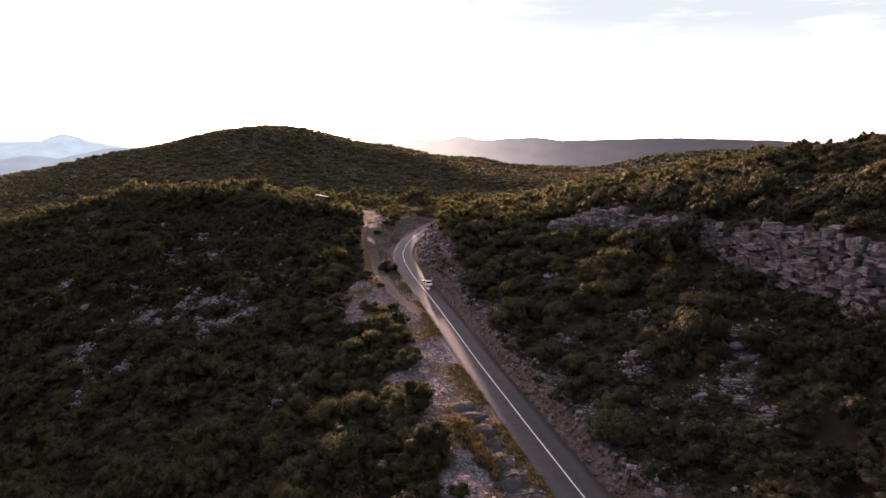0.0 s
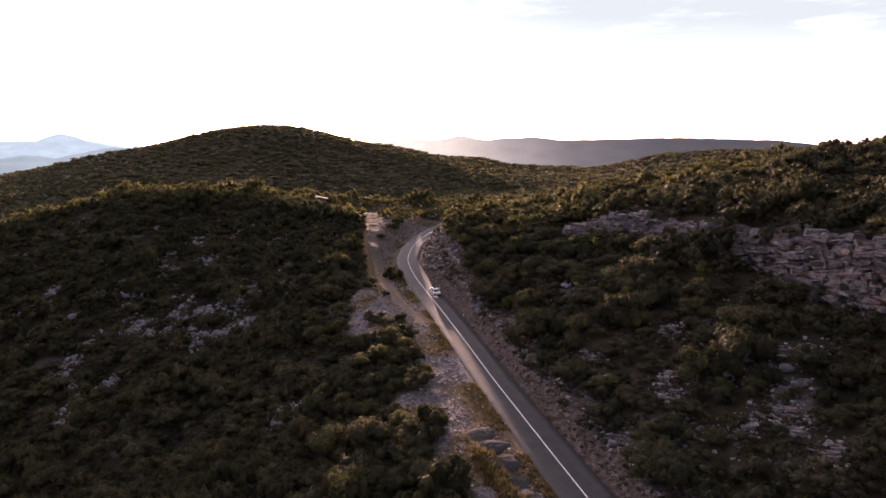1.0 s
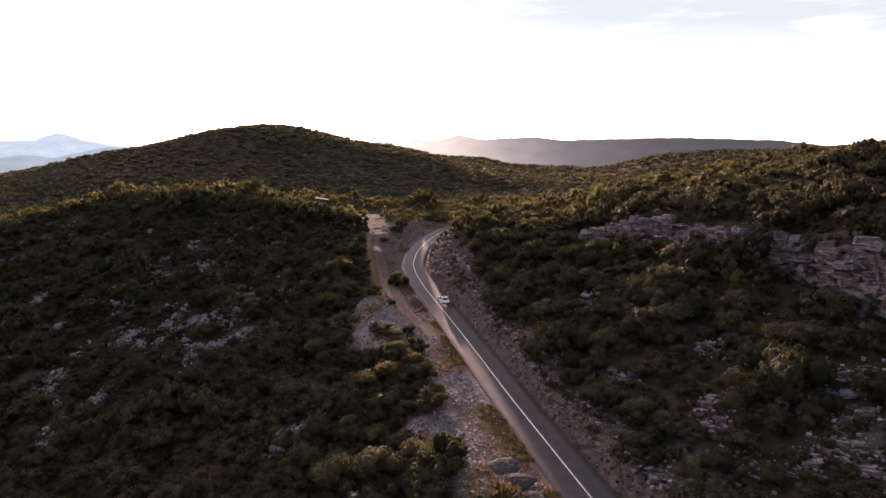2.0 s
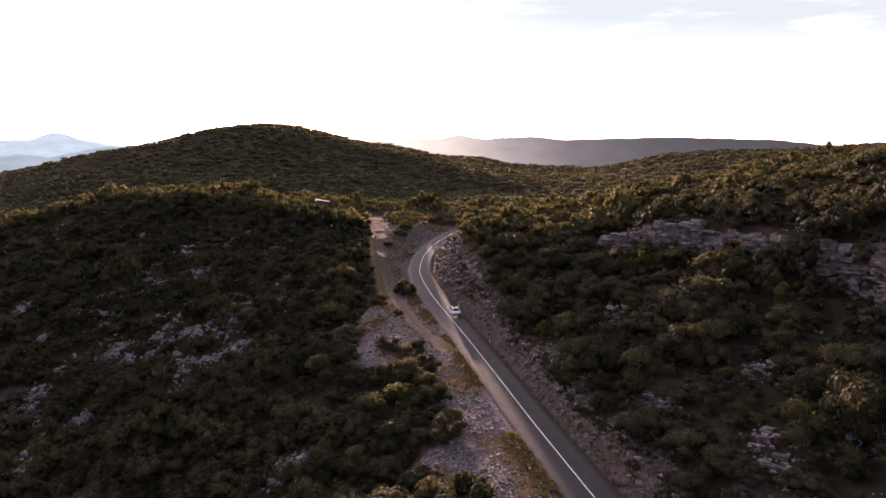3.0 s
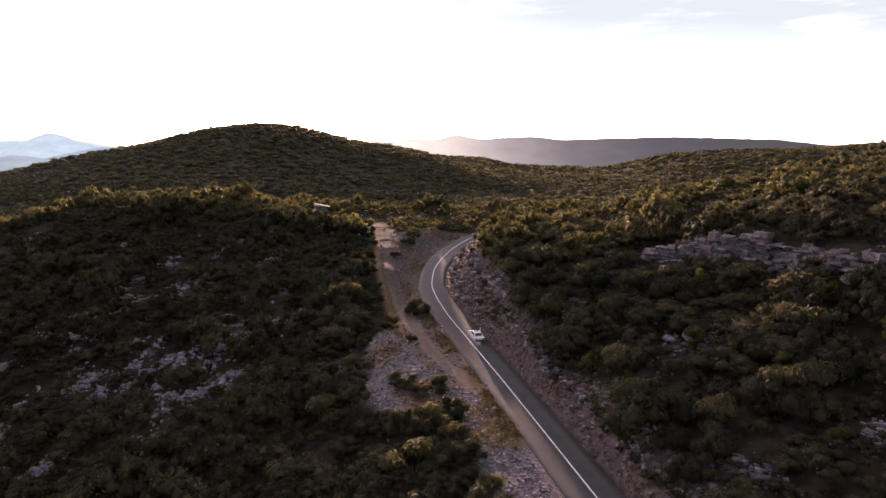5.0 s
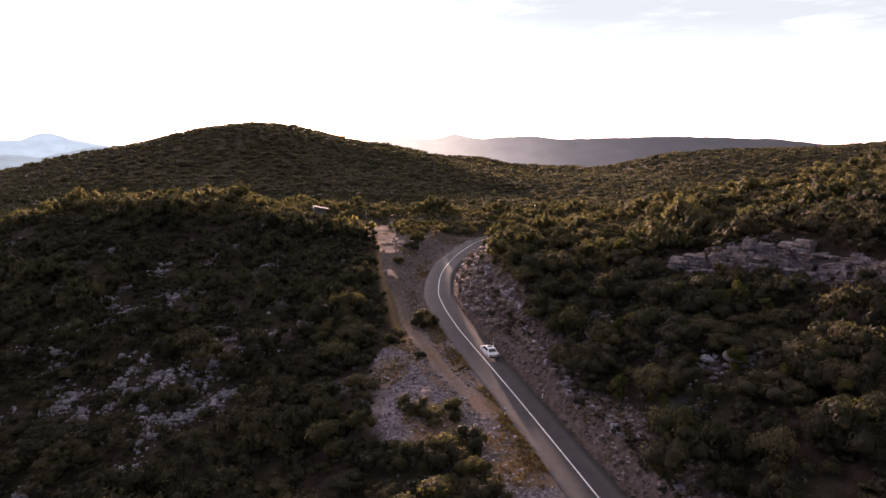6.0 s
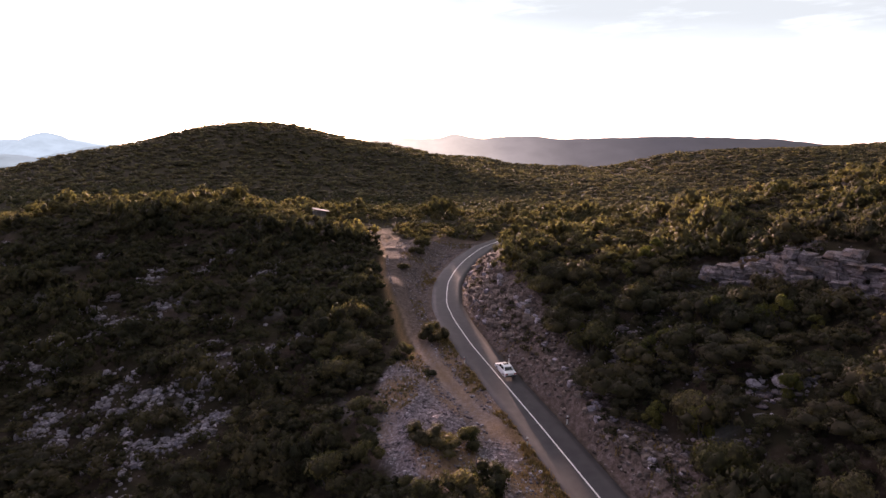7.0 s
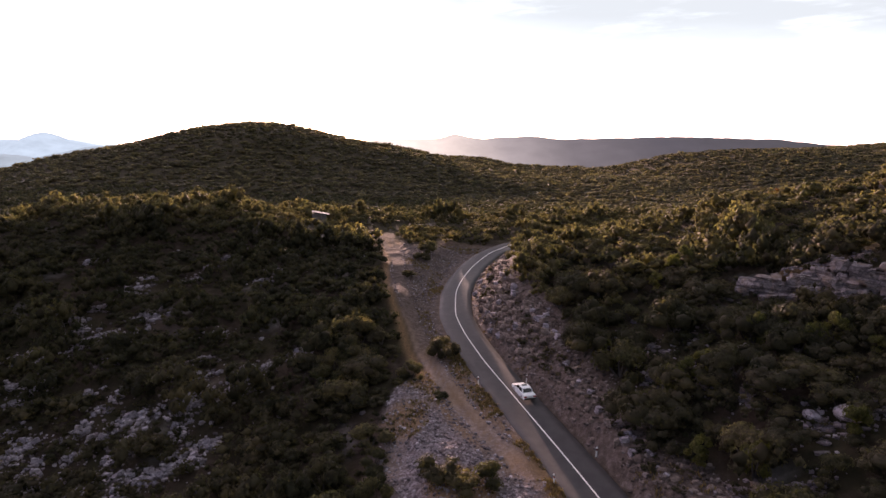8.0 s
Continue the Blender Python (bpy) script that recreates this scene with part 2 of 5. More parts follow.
# far leaf: haze in front of the hill put into a paler colour
LEAF_HAZED = leaf_material("hazed_grey_scrub_leaves", (0.072, 0.065, 0.047), (0.115, 0.105, 0.072), (1.6, 1.7, 1.0), 0.45)
STRAW = leaf_material("dry_grass_blades", (0.15, 0.105, 0.062), (0.34, 0.25, 0.14), (1.2, 1.15, 0.8), 0.3)
BARK = plain("grey_bark", (0.06, 0.05, 0.042), 0.95, spread=0.3)
HEAP = plain("dumped_asphalt_millings", (0.046, 0.043, 0.046), 0.95, specular=0.15, spread=0.3, scale=4)

# ---- the lie of the land ----
def smooth(a, b, v):
    """0 below a, 1 above b, eased between."""
    k = np.clip((v - a) / (b - a), 0, 1)
    return k * k * (3 - 2 * k)


def lattice(ix, iy, seed):
    h = (ix.astype(np.int64) * 374761393 + iy.astype(np.int64) * 668265263 + seed * 1442695041) & 0x7FFFFFFF
    h = ((h ^ (h >> 13)) * 1274126177) & 0x7FFFFFFF
    return ((h ^ (h >> 16)) & 0xFFFF) / 65535.0


def grain(x, y, size, seed=0):
    """Value noise, -1 to 1, with cells of that many metres."""
    x, y = np.asarray(x, float) / size, np.asarray(y, float) / size
    ix, iy = np.floor(x), np.floor(y)
    fx, fy = x - ix, y - iy
    fx, fy = fx * fx * (3 - 2 * fx), fy * fy * (3 - 2 * fy)
    a, b = lattice(ix, iy, seed), lattice(ix + 1, iy, seed)
    c, d = lattice(ix, iy + 1, seed), lattice(ix + 1, iy + 1, seed)
    return 2 * (a + (b - a) * fx + (c - a) * fy + (a - b - c + d) * fx * fy) - 1


# the road: its middle's x and z by y, smoothed between stations
ROAD_Y = [-60, 20, 53, 67, 87, 102, 114, 127, 137, 147, 155, 162, 168, 175, 184, 196, 205, 211, 216, 221, 230, 330]
ROAD_X = [40, 21.6, 13.7, 10.2, 5.3, 1.8, -1.05, -4.4, -7.0, -9.04, -10.1, -9.9, -9.5, -8.15, -5.65, -0.85, 5.4, 13.6, 23, 37, 74, 480]
LEVEL_Y = [-60, 0, 60, 70, 90, 114, 137, 162, 190, 230, 300]
LEVEL_Z = [-6.5, -3.8, -1.06, -0.6, 0.36, 1.74, 3.23, 4.93, 7.09, 9.5, 8.0]
# the shoulder of the hill, into which the road is cut
SHELF_Z = [-4, -2, -0.6, -0.2, 0.5, 2.0, 4.2, 6.9, 8.6, 9.4, 8.0]
_fine = np.arange(-60, 330.5, 0.5)
_kernel = np.hanning(17) / np.hanning(17).sum()


def _eased(ys, vs):
    v = np.interp(_fine, ys, vs)
    return np.convolve(np.pad(v, 8, mode="edge"), _kernel, "valid")


_rx, _rz, _sz = _eased(ROAD_Y, ROAD_X), _eased(LEVEL_Y, LEVEL_Z), _eased(LEVEL_Y, SHELF_Z)
_turn = np.cos(np.arctan(np.gradient(_rx, 0.5)))


def road_x(y):
    return np.interp(y, _fine, _rx)


def road_z(y):
    return np.interp(y, _fine, _rz)


def beside(x, y):
    """Metres to the right of the road's middle (left: minus)."""
    return (x - road_x(y)) * np.interp(y, _fine, _turn)


def beside_road(y, s):
    """The x at y that lies s metres to the right of the road's middle."""
    return float(road_x(y) + s / np.interp(y, _fine, _turn))


def cliff_x(y):
    return np.interp(y, [30, 83, 102, 114, 121, 126, 129, 133], [60, 47, 40.5, 37, 33, 28.5, 25, 19.5])


def cliff_rise(y):
    return np.interp(y, [30, 60, 71, 76, 81, 87, 95, 104, 114, 121, 128.5, 132], [8.2, 9.2, 9.5, 9.8, 9.4, 7.9, 5.4, 4.2, 3.6, 3.3, 2.8, 0])


def crest_rise(y):
    """The whole step from the foot of the scrub slope to the cliff's top edge."""
    return np.interp(y, [30, 60, 71, 76, 81, 87, 95, 104, 114, 121, 128.5, 132], [5.9, 7.5, 8.2, 8.6, 8.4, 7.5, 6.3, 6.0, 4.9, 4.4, 3.4, 0])


def gravel_reach(y):
    """How far the bare shoulder reaches left of the road's middle."""
    return np.interp(y, [20, 55, 62, 71, 81, 86, 98, 104, 112, 118, 127, 131.5, 135, 150, 168, 185, 194, 199, 205],
                     [9, 13, 11, 12.3, 15.5, 9, 8.3, 15.5, 17, 17.3, 13.3, 10, 8.3, 7.9, 12.0, 15.8, 20.6, 18, 5])


def near_land(x, y):
    s = beside(x, y)
    zr = road_z(y) + (np.interp(y, _fine, _sz) - road_z(y)) * smooth(3.4, 11, np.abs(s)) * np.where(s > 0, 1 - 0.85 * smooth(168, 180, y), 1)
    d = np.maximum(-s, 0)
    # the fall to the left
    e = np.maximum(d - 13, 0)
    fall = np.interp(y, [20, 90, 103, 115, 124, 132, 140, 150, 175, 205, 260], [0.62, 0.57, 0.47, 0.39, 0.34, 0.24, 0.15, 0.09, 0.0, -0.08, -0.08])
    left = -fall * np.power(e, 0.85) - 0.13 * np.maximum(-x - 88, 0)
    left += 5.2 * np.exp(-(((y - 210) / 28) ** 2)) * smooth(-25, -66, x) * (1 - smooth(-95, -145, x))
    left += -0.35 * smooth(3.2, 6, d) + 0.25 * smooth(7, 12, d)
    # the bank, slope and cliff to the right
    f = np.interp(y, [60, 120, 145, 175, 200, 260], [1, 1, 0.86, 0.68, 0.45, 0.2])
    bank = np.interp(y, [50, 70, 115, 145, 158, 170, 180, 190], [1.5, 1.8, 2.4, 3.4, 3.3, 2.8, 1.2, 0.5]) + np.interp(y, [128, 140, 152, 164, 176], [0, 2.0, 2.2, 1.4, 0]) * (1 - smooth(9, 22, s))
    right = bank * np.clip((s - 3.2) / np.interp(y, [122, 136, 158, 174], [1.7, 4.2, 4.2, 1.7]), 0, 1) ** 0.8 + f * (0.40 * np.clip(s - 6, 0, 14) + 0.29 * 110 * np.tanh(np.maximum(s - 20, 0) / 110))
    c = x - cliff_x(y) + 0.9 * grain(x, y, 5, 11) + 0.5 * grain(x, y, 1.7, 12)
    right += np.where(s > 12, cliff_rise(y) * 0.9 * smooth(-1.2, 0.9, c) + (crest_rise(y) - cliff_rise(y)) * 0.9 * smooth(-15, -1.5, c), 0)
    right += 1.2 * np.exp(-(((x - 76) / 18) ** 2 + ((y - 192) / 18) ** 2))
    return zr + np.where(s < 0, left, right)


# crests of the round hill, the saddle beside it and the wooded spur
HILL_X = [-900, -448, -419, -390, -361, -332, -303, -274, -245, -216, -194, -177, -154, -132, -104, -76, -53, -25, 3, 38, 95]
HILL_Z = [-30, -8.5, -2.8, 3.4, 10.2, 16.9, 24.8, 30.4, 37.6, 44.3, 48.1, 49.2, 48.7, 45.4, 38.7, 33.1, 30.4, 24.8, 16.4, 9.6, -1.7]
SADDLE_X = [-330, -143, -65, -19, 12, 52, 83, 138, 216, 263, 327]
SADDLE_Z = [-30, 24.1, 21.8, 16.4, 12.6, 11.8, 4.8, 0.2, -2.9, -9.1, -28.7]
SPUR_X = [154, 196, 225, 260, 295, 337, 401, 471, 554, 800, 1200]
SPUR_Z = [-23.5, -1.5, 4.2, 13.3, 18.9, 23.1, 24.5, 26.6, 31.5, 36, 40]


def ridge(x, y, along, crest, middle, front, back, floor):
    """A long hill: the height of its crest along x, falling away to front and back."""
    top = np.interp(x, along, crest)
    k = (y - middle + 10 * grain(x, y, 120, 7)) / np.where(y < middle, front, back)
    return floor + np.maximum(top - floor, 0) * np.exp(-0.5 * k * k)


def far_land(x, y):
    floor = np.interp(y, [200, 300, 370, 500, 650, 900, 2400, 5000], [9, 1, -4, -12, -19, -22, -30, -60])
    z = ridge(x, y, HILL_X, HILL_Z, 640, 150, 160, floor)
    z = np.maximum(z, ridge(x, y, SADDLE_X, SADDLE_Z, 880, 190, 120, floor))
    z = np.maximum(z, ridge(x, y, SPUR_X, SPUR_Z, 800, 230, 150, floor))
    z = z - 60 * smooth(-500, -1100, x) * smooth(150, 700, y)
    return z + 1.8 * grain(x, y, 90, 5) + 1.0 * grain(x, y, 35, 6)


def land(x, y):
    """The ground's height, without its small unevenness."""
    x, y = np.asarray(x, float), np.asarray(y, float)
    w = smooth(225, 350, y + 12 * grain(x, y, 60, 4))
    w = np.maximum(w, smooth(150, 320, np.abs(x)) * smooth(60, 200, y))
    return near_land(x, y) * (1 - w) + far_land(x, y) * w


def ground(x, y):
    """The ground's height with humps and hollows, flat beside the road."""
    s = beside(np.asarray(x, float), np.asarray(y, float))
    rough = np.clip((np.abs(s) - 3.4) / 6, 0, 1)
    z = land(x, y) + rough * (0.45 * grain(x, y, 9, 1) + 0.22 * grain(x, y, 3.1, 2) + 0.10 * grain(x, y, 1.2, 3))
    return z - 0.12 * (1 - smooth(2.2, 3.0, np.abs(s)))

# ---- ground, road and distance ----
def part(name, bm, mat, parent=None, label=""):
    """Links a bmesh as one mesh object under a thing or a part."""
    me = bpy.data.meshes.new(name)
    bm.to_mesh(me)
    bm.free()
    me.materials.append(mat)
    ob = new(name, me)
    if parent is not None:
        ob.parent = parent
    return tagged(ob, label)


def sheet(name, verts, faces, mat, parent=None, rounded=False):
    """A mesh object from arrays of corners and faces (all with as many corners)."""
    verts, faces = np.asarray(verts, np.float32), np.asarray(faces, np.int32)
    me = bpy.data.meshes.new(name)
    me.vertices.add(len(verts))
    me.vertices.foreach_set("co", verts.ravel())
    k = faces.shape[1]
    me.loops.add(faces.size)
    me.loops.foreach_set("vertex_index", faces.ravel())
    me.polygons.add(len(faces))
    me.polygons.foreach_set("loop_start", np.arange(0, faces.size, k, dtype=np.int32))
    me.polygons.foreach_set("use_smooth", np.full(len(faces), rounded))
    me.update(calc_edges=True)
    me.materials.append(mat)
    ob = new(name, me)
    if parent is not None:
        ob.parent = parent
    return ob


def grid_faces(rows, columns):
    i = np.arange(rows * columns).reshape(rows, columns)
    return np.stack([i[:-1, :-1], i[:-1, 1:], i[1:, 1:], i[1:, :-1]], -1).reshape(-1, 4)


def spread(near, step, growth, limit):
    """Places from 0 outwards: even steps to near, then ever wider."""
    v = list(np.arange(0, near, step))
    while v[-1] < limit:
        step *= growth
        v.append(v[-1] + step)
    return np.array(v)


def layer(me, name, values):
    a = me.attributes.new(name, "FLOAT", "POINT")
    a.data.foreach_set("value", np.asarray(values, np.float32).ravel())


# the middle of the dirt track, x by y
TRACK_Y = [110, 112.8, 116.1, 118.3, 122.3, 129.2, 135.5, 140.3, 149.9, 159.9, 171.4, 188, 215, 260]
TRACK_X = [-3.6, -5.3, -6.8, -8.0, -9.6, -11.7, -13.6, -14.9, -16.5, -18.3, -19.7, -21.0, -27, -40]


def track_gap(x, y):
    return np.abs(x - np.interp(y, TRACK_Y, TRACK_X)) * 0.85 + 50.0 * (np.asarray(y) < 111)


def bare(x, y):
    """1 on the stony shoulder to the left of the road."""
    d = -beside(x, y)
    edge = gravel_reach(y) + (1.1 * grain(x, y, 4, 21) + 0.7 * grain(x, y, 1.5, 22)) * (1 - 0.7 * smooth(134, 142, y))
    return smooth(2.2, 2.8, d) * (1 - smooth(edge - 0.8, edge + 0.5, d)) * smooth(-45, -35, y) * (1 - smooth(199, 206, y))


gx = spread(118, 1.05, 1.07, 4800)
gx = np.concatenate([-gx[:0:-1], gx])
gx = np.concatenate([gx[gx < -27], np.arange(-27, 22, 0.5), gx[gx > 22]])
gy = 30 + spread(190, 1.05, 1.045, 4800)
gy = np.concatenate([30 - spread(2, 4.0, 1.4, 900)[:0:-1], gy])
X, Y = np.meshgrid(gx, gy)
Z = ground(X, Y)
S = beside(X, Y)
ground_ob = sheet("ground", np.stack([X, Y, Z], -1).reshape(-1, 3), grid_faces(len(gy), len(gx)), GROUND, rounded=True)
tagged(ground_ob, "stony limestone hillside with dark earth and dry scrub", "ground", kind="structure")
bank_zone = smooth(2.5, 3.0, S) * (1 - smooth(7.0 + np.interp(Y, [122, 136, 158, 174], [0, 2.2, 2.2, 0]), 8.8 + np.interp(Y, [122, 136, 158, 174], [0, 2.2, 2.2, 0]), S + 0.9 * grain(X, Y, 3, 31))) * (1 - smooth(200, 208, Y))
inner = bare(X, Y) * smooth(134, 142, Y) * 0.95
gravel = bare(X, Y) - 0.8 * inner
layer(ground_ob.data, "cut", np.maximum(bank_zone, inner))
layer(ground_ob.data, "low_scrub", smooth(195, 250, Y) * 0.9)
layer(ground_ob.data, "meadow", smooth(360, 450, Y) * 0.08)
layer(ground_ob.data, "gravel", gravel)
verge = smooth(2.45, 2.75, -S) * (1 - smooth(4.6, 6.6 + 2.2 * (Y < 116), -S + 1.4 * grain(X, Y, 2.5, 32))) * smooth(-0.7, 0.05, grain(X, Y, 6, 33)) * (1 - 0.75 * smooth(134, 144, Y)) * (1 - smooth(195, 205, Y)) * (0.35 + 0.65 * smooth(36, 50, Y))
tufts = bare(X, Y) * smooth(0.05, 0.4, grain(X, Y, 5.5, 34)) * 0.85
gap = track_gap(X, Y)
beside_track = (X > np.interp(Y, TRACK_Y, TRACK_X)) * smooth(110, 116, Y) * (1 - smooth(140, 152, Y)) * smooth(2.9, 3.4, -S) * 0.8
strips = (np.exp(-(gap / 0.35) ** 2) + np.exp(-((gap - 2.0) / 0.6) ** 2)) * smooth(112, 118, Y) * (1 - smooth(195, 210, Y)) * 0.9
verge = np.maximum(verge, np.maximum(beside_track * smooth(-0.6, 0.1, grain(X, Y, 3, 35)), np.clip(strips, 0, 1)))
layer(ground_ob.data, "dry", np.maximum(np.maximum(verge, tufts), 0.9 * np.exp(-(((X - 27.5) / 4.0) ** 2 + ((Y - 128.5 + 0.5 * (X - 27.5)) / 1.6) ** 2))))
along = smooth(112, 116, Y) * (1 - smooth(205, 222, Y))
wheels = np.exp(-((gap - 0.75) / 0.32) ** 2) + 0.22 * np.exp(-(gap / 1.2) ** 4)
patch = 0.75 * np.exp(-(((X + 18.6) / 1.8) ** 2 + ((Y - 114.5 - 0.6 * (X + 18.6)) / 4.5) ** 2))
layer(ground_ob.data, "rut", np.maximum(0.75 * np.clip(wheels, 0, 1) * along * (1 - 0.65 * smooth(140, 170, Y)), patch))
ledge = np.where(S > 9, smooth(0.45, 0.7, grain(X, Y, 6.5, 36)), smooth(0.42, 0.7, grain(X, Y, 7.5, 37)) * (S < -18)) * (Y < 230) * smooth(-0.1, 0.35, grain(X, Y, 1.6, 38))
layer(ground_ob.data, "stone", 0.3 * ledge)


def strip(offsets, lift, ys):
    """Corners of a ribbon along the road at those distances from its middle."""
    c, sl = road_x(ys), np.gradient(road_x(ys), ys)
    nx, ny = 1 / np.hypot(1, sl), -sl / np.hypot(1, sl)
    rows = [np.stack([c + o * nx, ys + o * ny, road_z(ys) + h], -1) for o, h in zip(offsets, lift)]
    return np.stack(rows, 1)


ys = np.concatenate([np.arange(-40, 204, 1.0), np.arange(204, 231, 0.4)])
half = 2.6
offs = [-half - 0.08, -half, -1.8, -1.0, -0.3, 0.3, 1.0, 1.8, half, half + 0.08]
lifts = [-0.14, 0.02, 0.045, 0.065, 0.075, 0.075, 0.065, 0.045, 0.02, -0.14]
ribbon = strip(offs, lifts, ys)
road = sheet("road", ribbon.reshape(-1, 3), grid_faces(len(ys), len(offs)), ASPHALT, rounded=True)
tagged(road, "narrow grey asphalt mountain road curving over the hillside", "road", kind="structure")
lanes = np.array([0, 0.1, 0.5, 0.15, 0.1, 0.1, 0.15, 0.5, 0.1, 0])
layer(road.data, "wear", np.tile(lanes, len(ys)) * np.repeat(0.7 + 0.3 * grain(ys, ys * 0, 14, 41), len(offs)))
line = strip([-0.075, 0.075], [0.083, 0.083], ys)
sheet("centre_line", line.reshape(-1, 3), grid_faces(len(ys), 2), PAINT, road)["label"] = "worn white painted centre line"


def range_of_hills(name, label, along, crest, middle, depth, base, mat, step=20):
    """A far range: its crest heights along x, falling away to front and back."""
    rx, ry = np.arange(along[0], along[-1], step), np.arange(middle - 2.4 * depth, middle + 1.5 * depth, step)
    top = np.interp(np.arange(along[0] - 200, along[-1] + 200, step), along, crest)
    k = np.hanning(5) / np.hanning(5).sum()
    top = np.interp(rx, np.arange(along[0] - 200, along[-1] + 200, step), np.convolve(np.pad(top, 2, mode="edge"), k, "valid"))
    px, py = np.meshgrid(rx, ry)
    fold = 0.12 * depth * grain(px, py, 2.2 * depth, 51)
    pz = base + (top[None] - base) * np.exp(-0.5 * ((py + fold - middle) / (0.55 * depth)) ** 2)
    amount = np.clip((pz - base) / 40, 0, 1)
    pz = pz + amount * (1.5 * grain(px, py, 60, 52) + 1.6 * grain(px, py, 22, 53))
    ob = sheet(name, np.stack([px, py, pz], -1).reshape(-1, 3), grid_faces(len(ry), len(rx)), mat, rounded=True)
    return tagged(ob, label, "hills", kind="structure")


# the far ranges glow: haze is painted into their emission colours
FAR_HILLS = haze_glow_material("hazy_wooded_hills", (0.066, 0.075, 0.064), 0.8, 0.10,
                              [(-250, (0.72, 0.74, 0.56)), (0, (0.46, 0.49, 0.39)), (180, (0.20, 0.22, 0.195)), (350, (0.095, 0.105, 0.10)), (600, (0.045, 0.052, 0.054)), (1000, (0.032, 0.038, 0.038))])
MOUNTAINS = haze_glow_material("blue_distant_mountains", (0.25, 0.40, 0.42), 0.86, 0.1)
MOUNTAINS_PALE = haze_glow_material("pale_distant_mountains", (0.44, 0.64, 0.61), 0.86, 0.05)
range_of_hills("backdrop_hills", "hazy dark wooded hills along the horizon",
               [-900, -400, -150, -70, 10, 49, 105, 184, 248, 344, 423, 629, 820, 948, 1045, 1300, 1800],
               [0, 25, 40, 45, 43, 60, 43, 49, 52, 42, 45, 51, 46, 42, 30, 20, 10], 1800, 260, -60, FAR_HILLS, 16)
MOUNTAINS_NEAR = haze_glow_material("grey_blue_foothills", (0.175, 0.27, 0.275), 0.86, 0.14)
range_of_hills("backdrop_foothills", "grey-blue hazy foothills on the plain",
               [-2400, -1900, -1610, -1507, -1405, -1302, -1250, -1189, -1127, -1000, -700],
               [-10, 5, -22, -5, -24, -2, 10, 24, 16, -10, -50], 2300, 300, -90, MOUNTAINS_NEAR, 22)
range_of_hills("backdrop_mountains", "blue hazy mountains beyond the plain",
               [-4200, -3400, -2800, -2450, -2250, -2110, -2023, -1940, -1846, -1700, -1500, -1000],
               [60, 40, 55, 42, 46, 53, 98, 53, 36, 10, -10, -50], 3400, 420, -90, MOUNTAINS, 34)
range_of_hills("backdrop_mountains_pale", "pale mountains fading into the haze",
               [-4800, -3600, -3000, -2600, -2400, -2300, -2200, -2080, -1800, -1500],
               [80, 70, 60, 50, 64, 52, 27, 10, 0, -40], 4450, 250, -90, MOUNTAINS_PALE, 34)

# ---- limestone: cliff, outcrops, bank and rubble ----
def rock_mesh(seed, boxy, mat=LIMESTONE):
    """A weathered block about 1 m across, 48 triangles."""
    rng = random.Random(seed)
    bm = bmesh.new()
    bmesh.ops.create_cube(bm, size=1.0)
    bmesh.ops.subdivide_edges(bm, edges=bm.edges[:], cuts=1, use_grid_fill=True)
    for v in bm.verts:
        ball_like = v.co.normalized() * 0.56
        v.co = v.co.lerp(ball_like, 1 - boxy)
        v.co += Vector((rng.uniform(-1, 1), rng.uniform(-1, 1), rng.uniform(-1, 1))) * 0.10
    me = bpy.data.meshes.new("stone")
    bm.to_mesh(me)
    bm.free()
    me.materials.append(mat)
    return me


BLOCKS = [rock_mesh(k, 0.72) for k in range(8)]
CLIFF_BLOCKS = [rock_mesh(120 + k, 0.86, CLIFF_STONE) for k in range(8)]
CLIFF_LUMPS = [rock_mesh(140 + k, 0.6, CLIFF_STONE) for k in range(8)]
CUT_LUMPS = [rock_mesh(80 + k, 0.5, CUT_ROCK) for k in range(8)]


def stone(meshes, k, place, turn, size, parent):
    ob = new("stone", meshes[k % len(meshes)])
    ob.parent = parent
    ob.matrix_basis = Matrix.LocRotScale(place, turn, size)
    return ob


rock_rnd = random.Random(11)
BED_RND = random.Random(23)
BEDS = [(BED_RND.uniform(0.28, 0.78), BED_RND.gauss(0, 0.2)) for _ in range(60)]


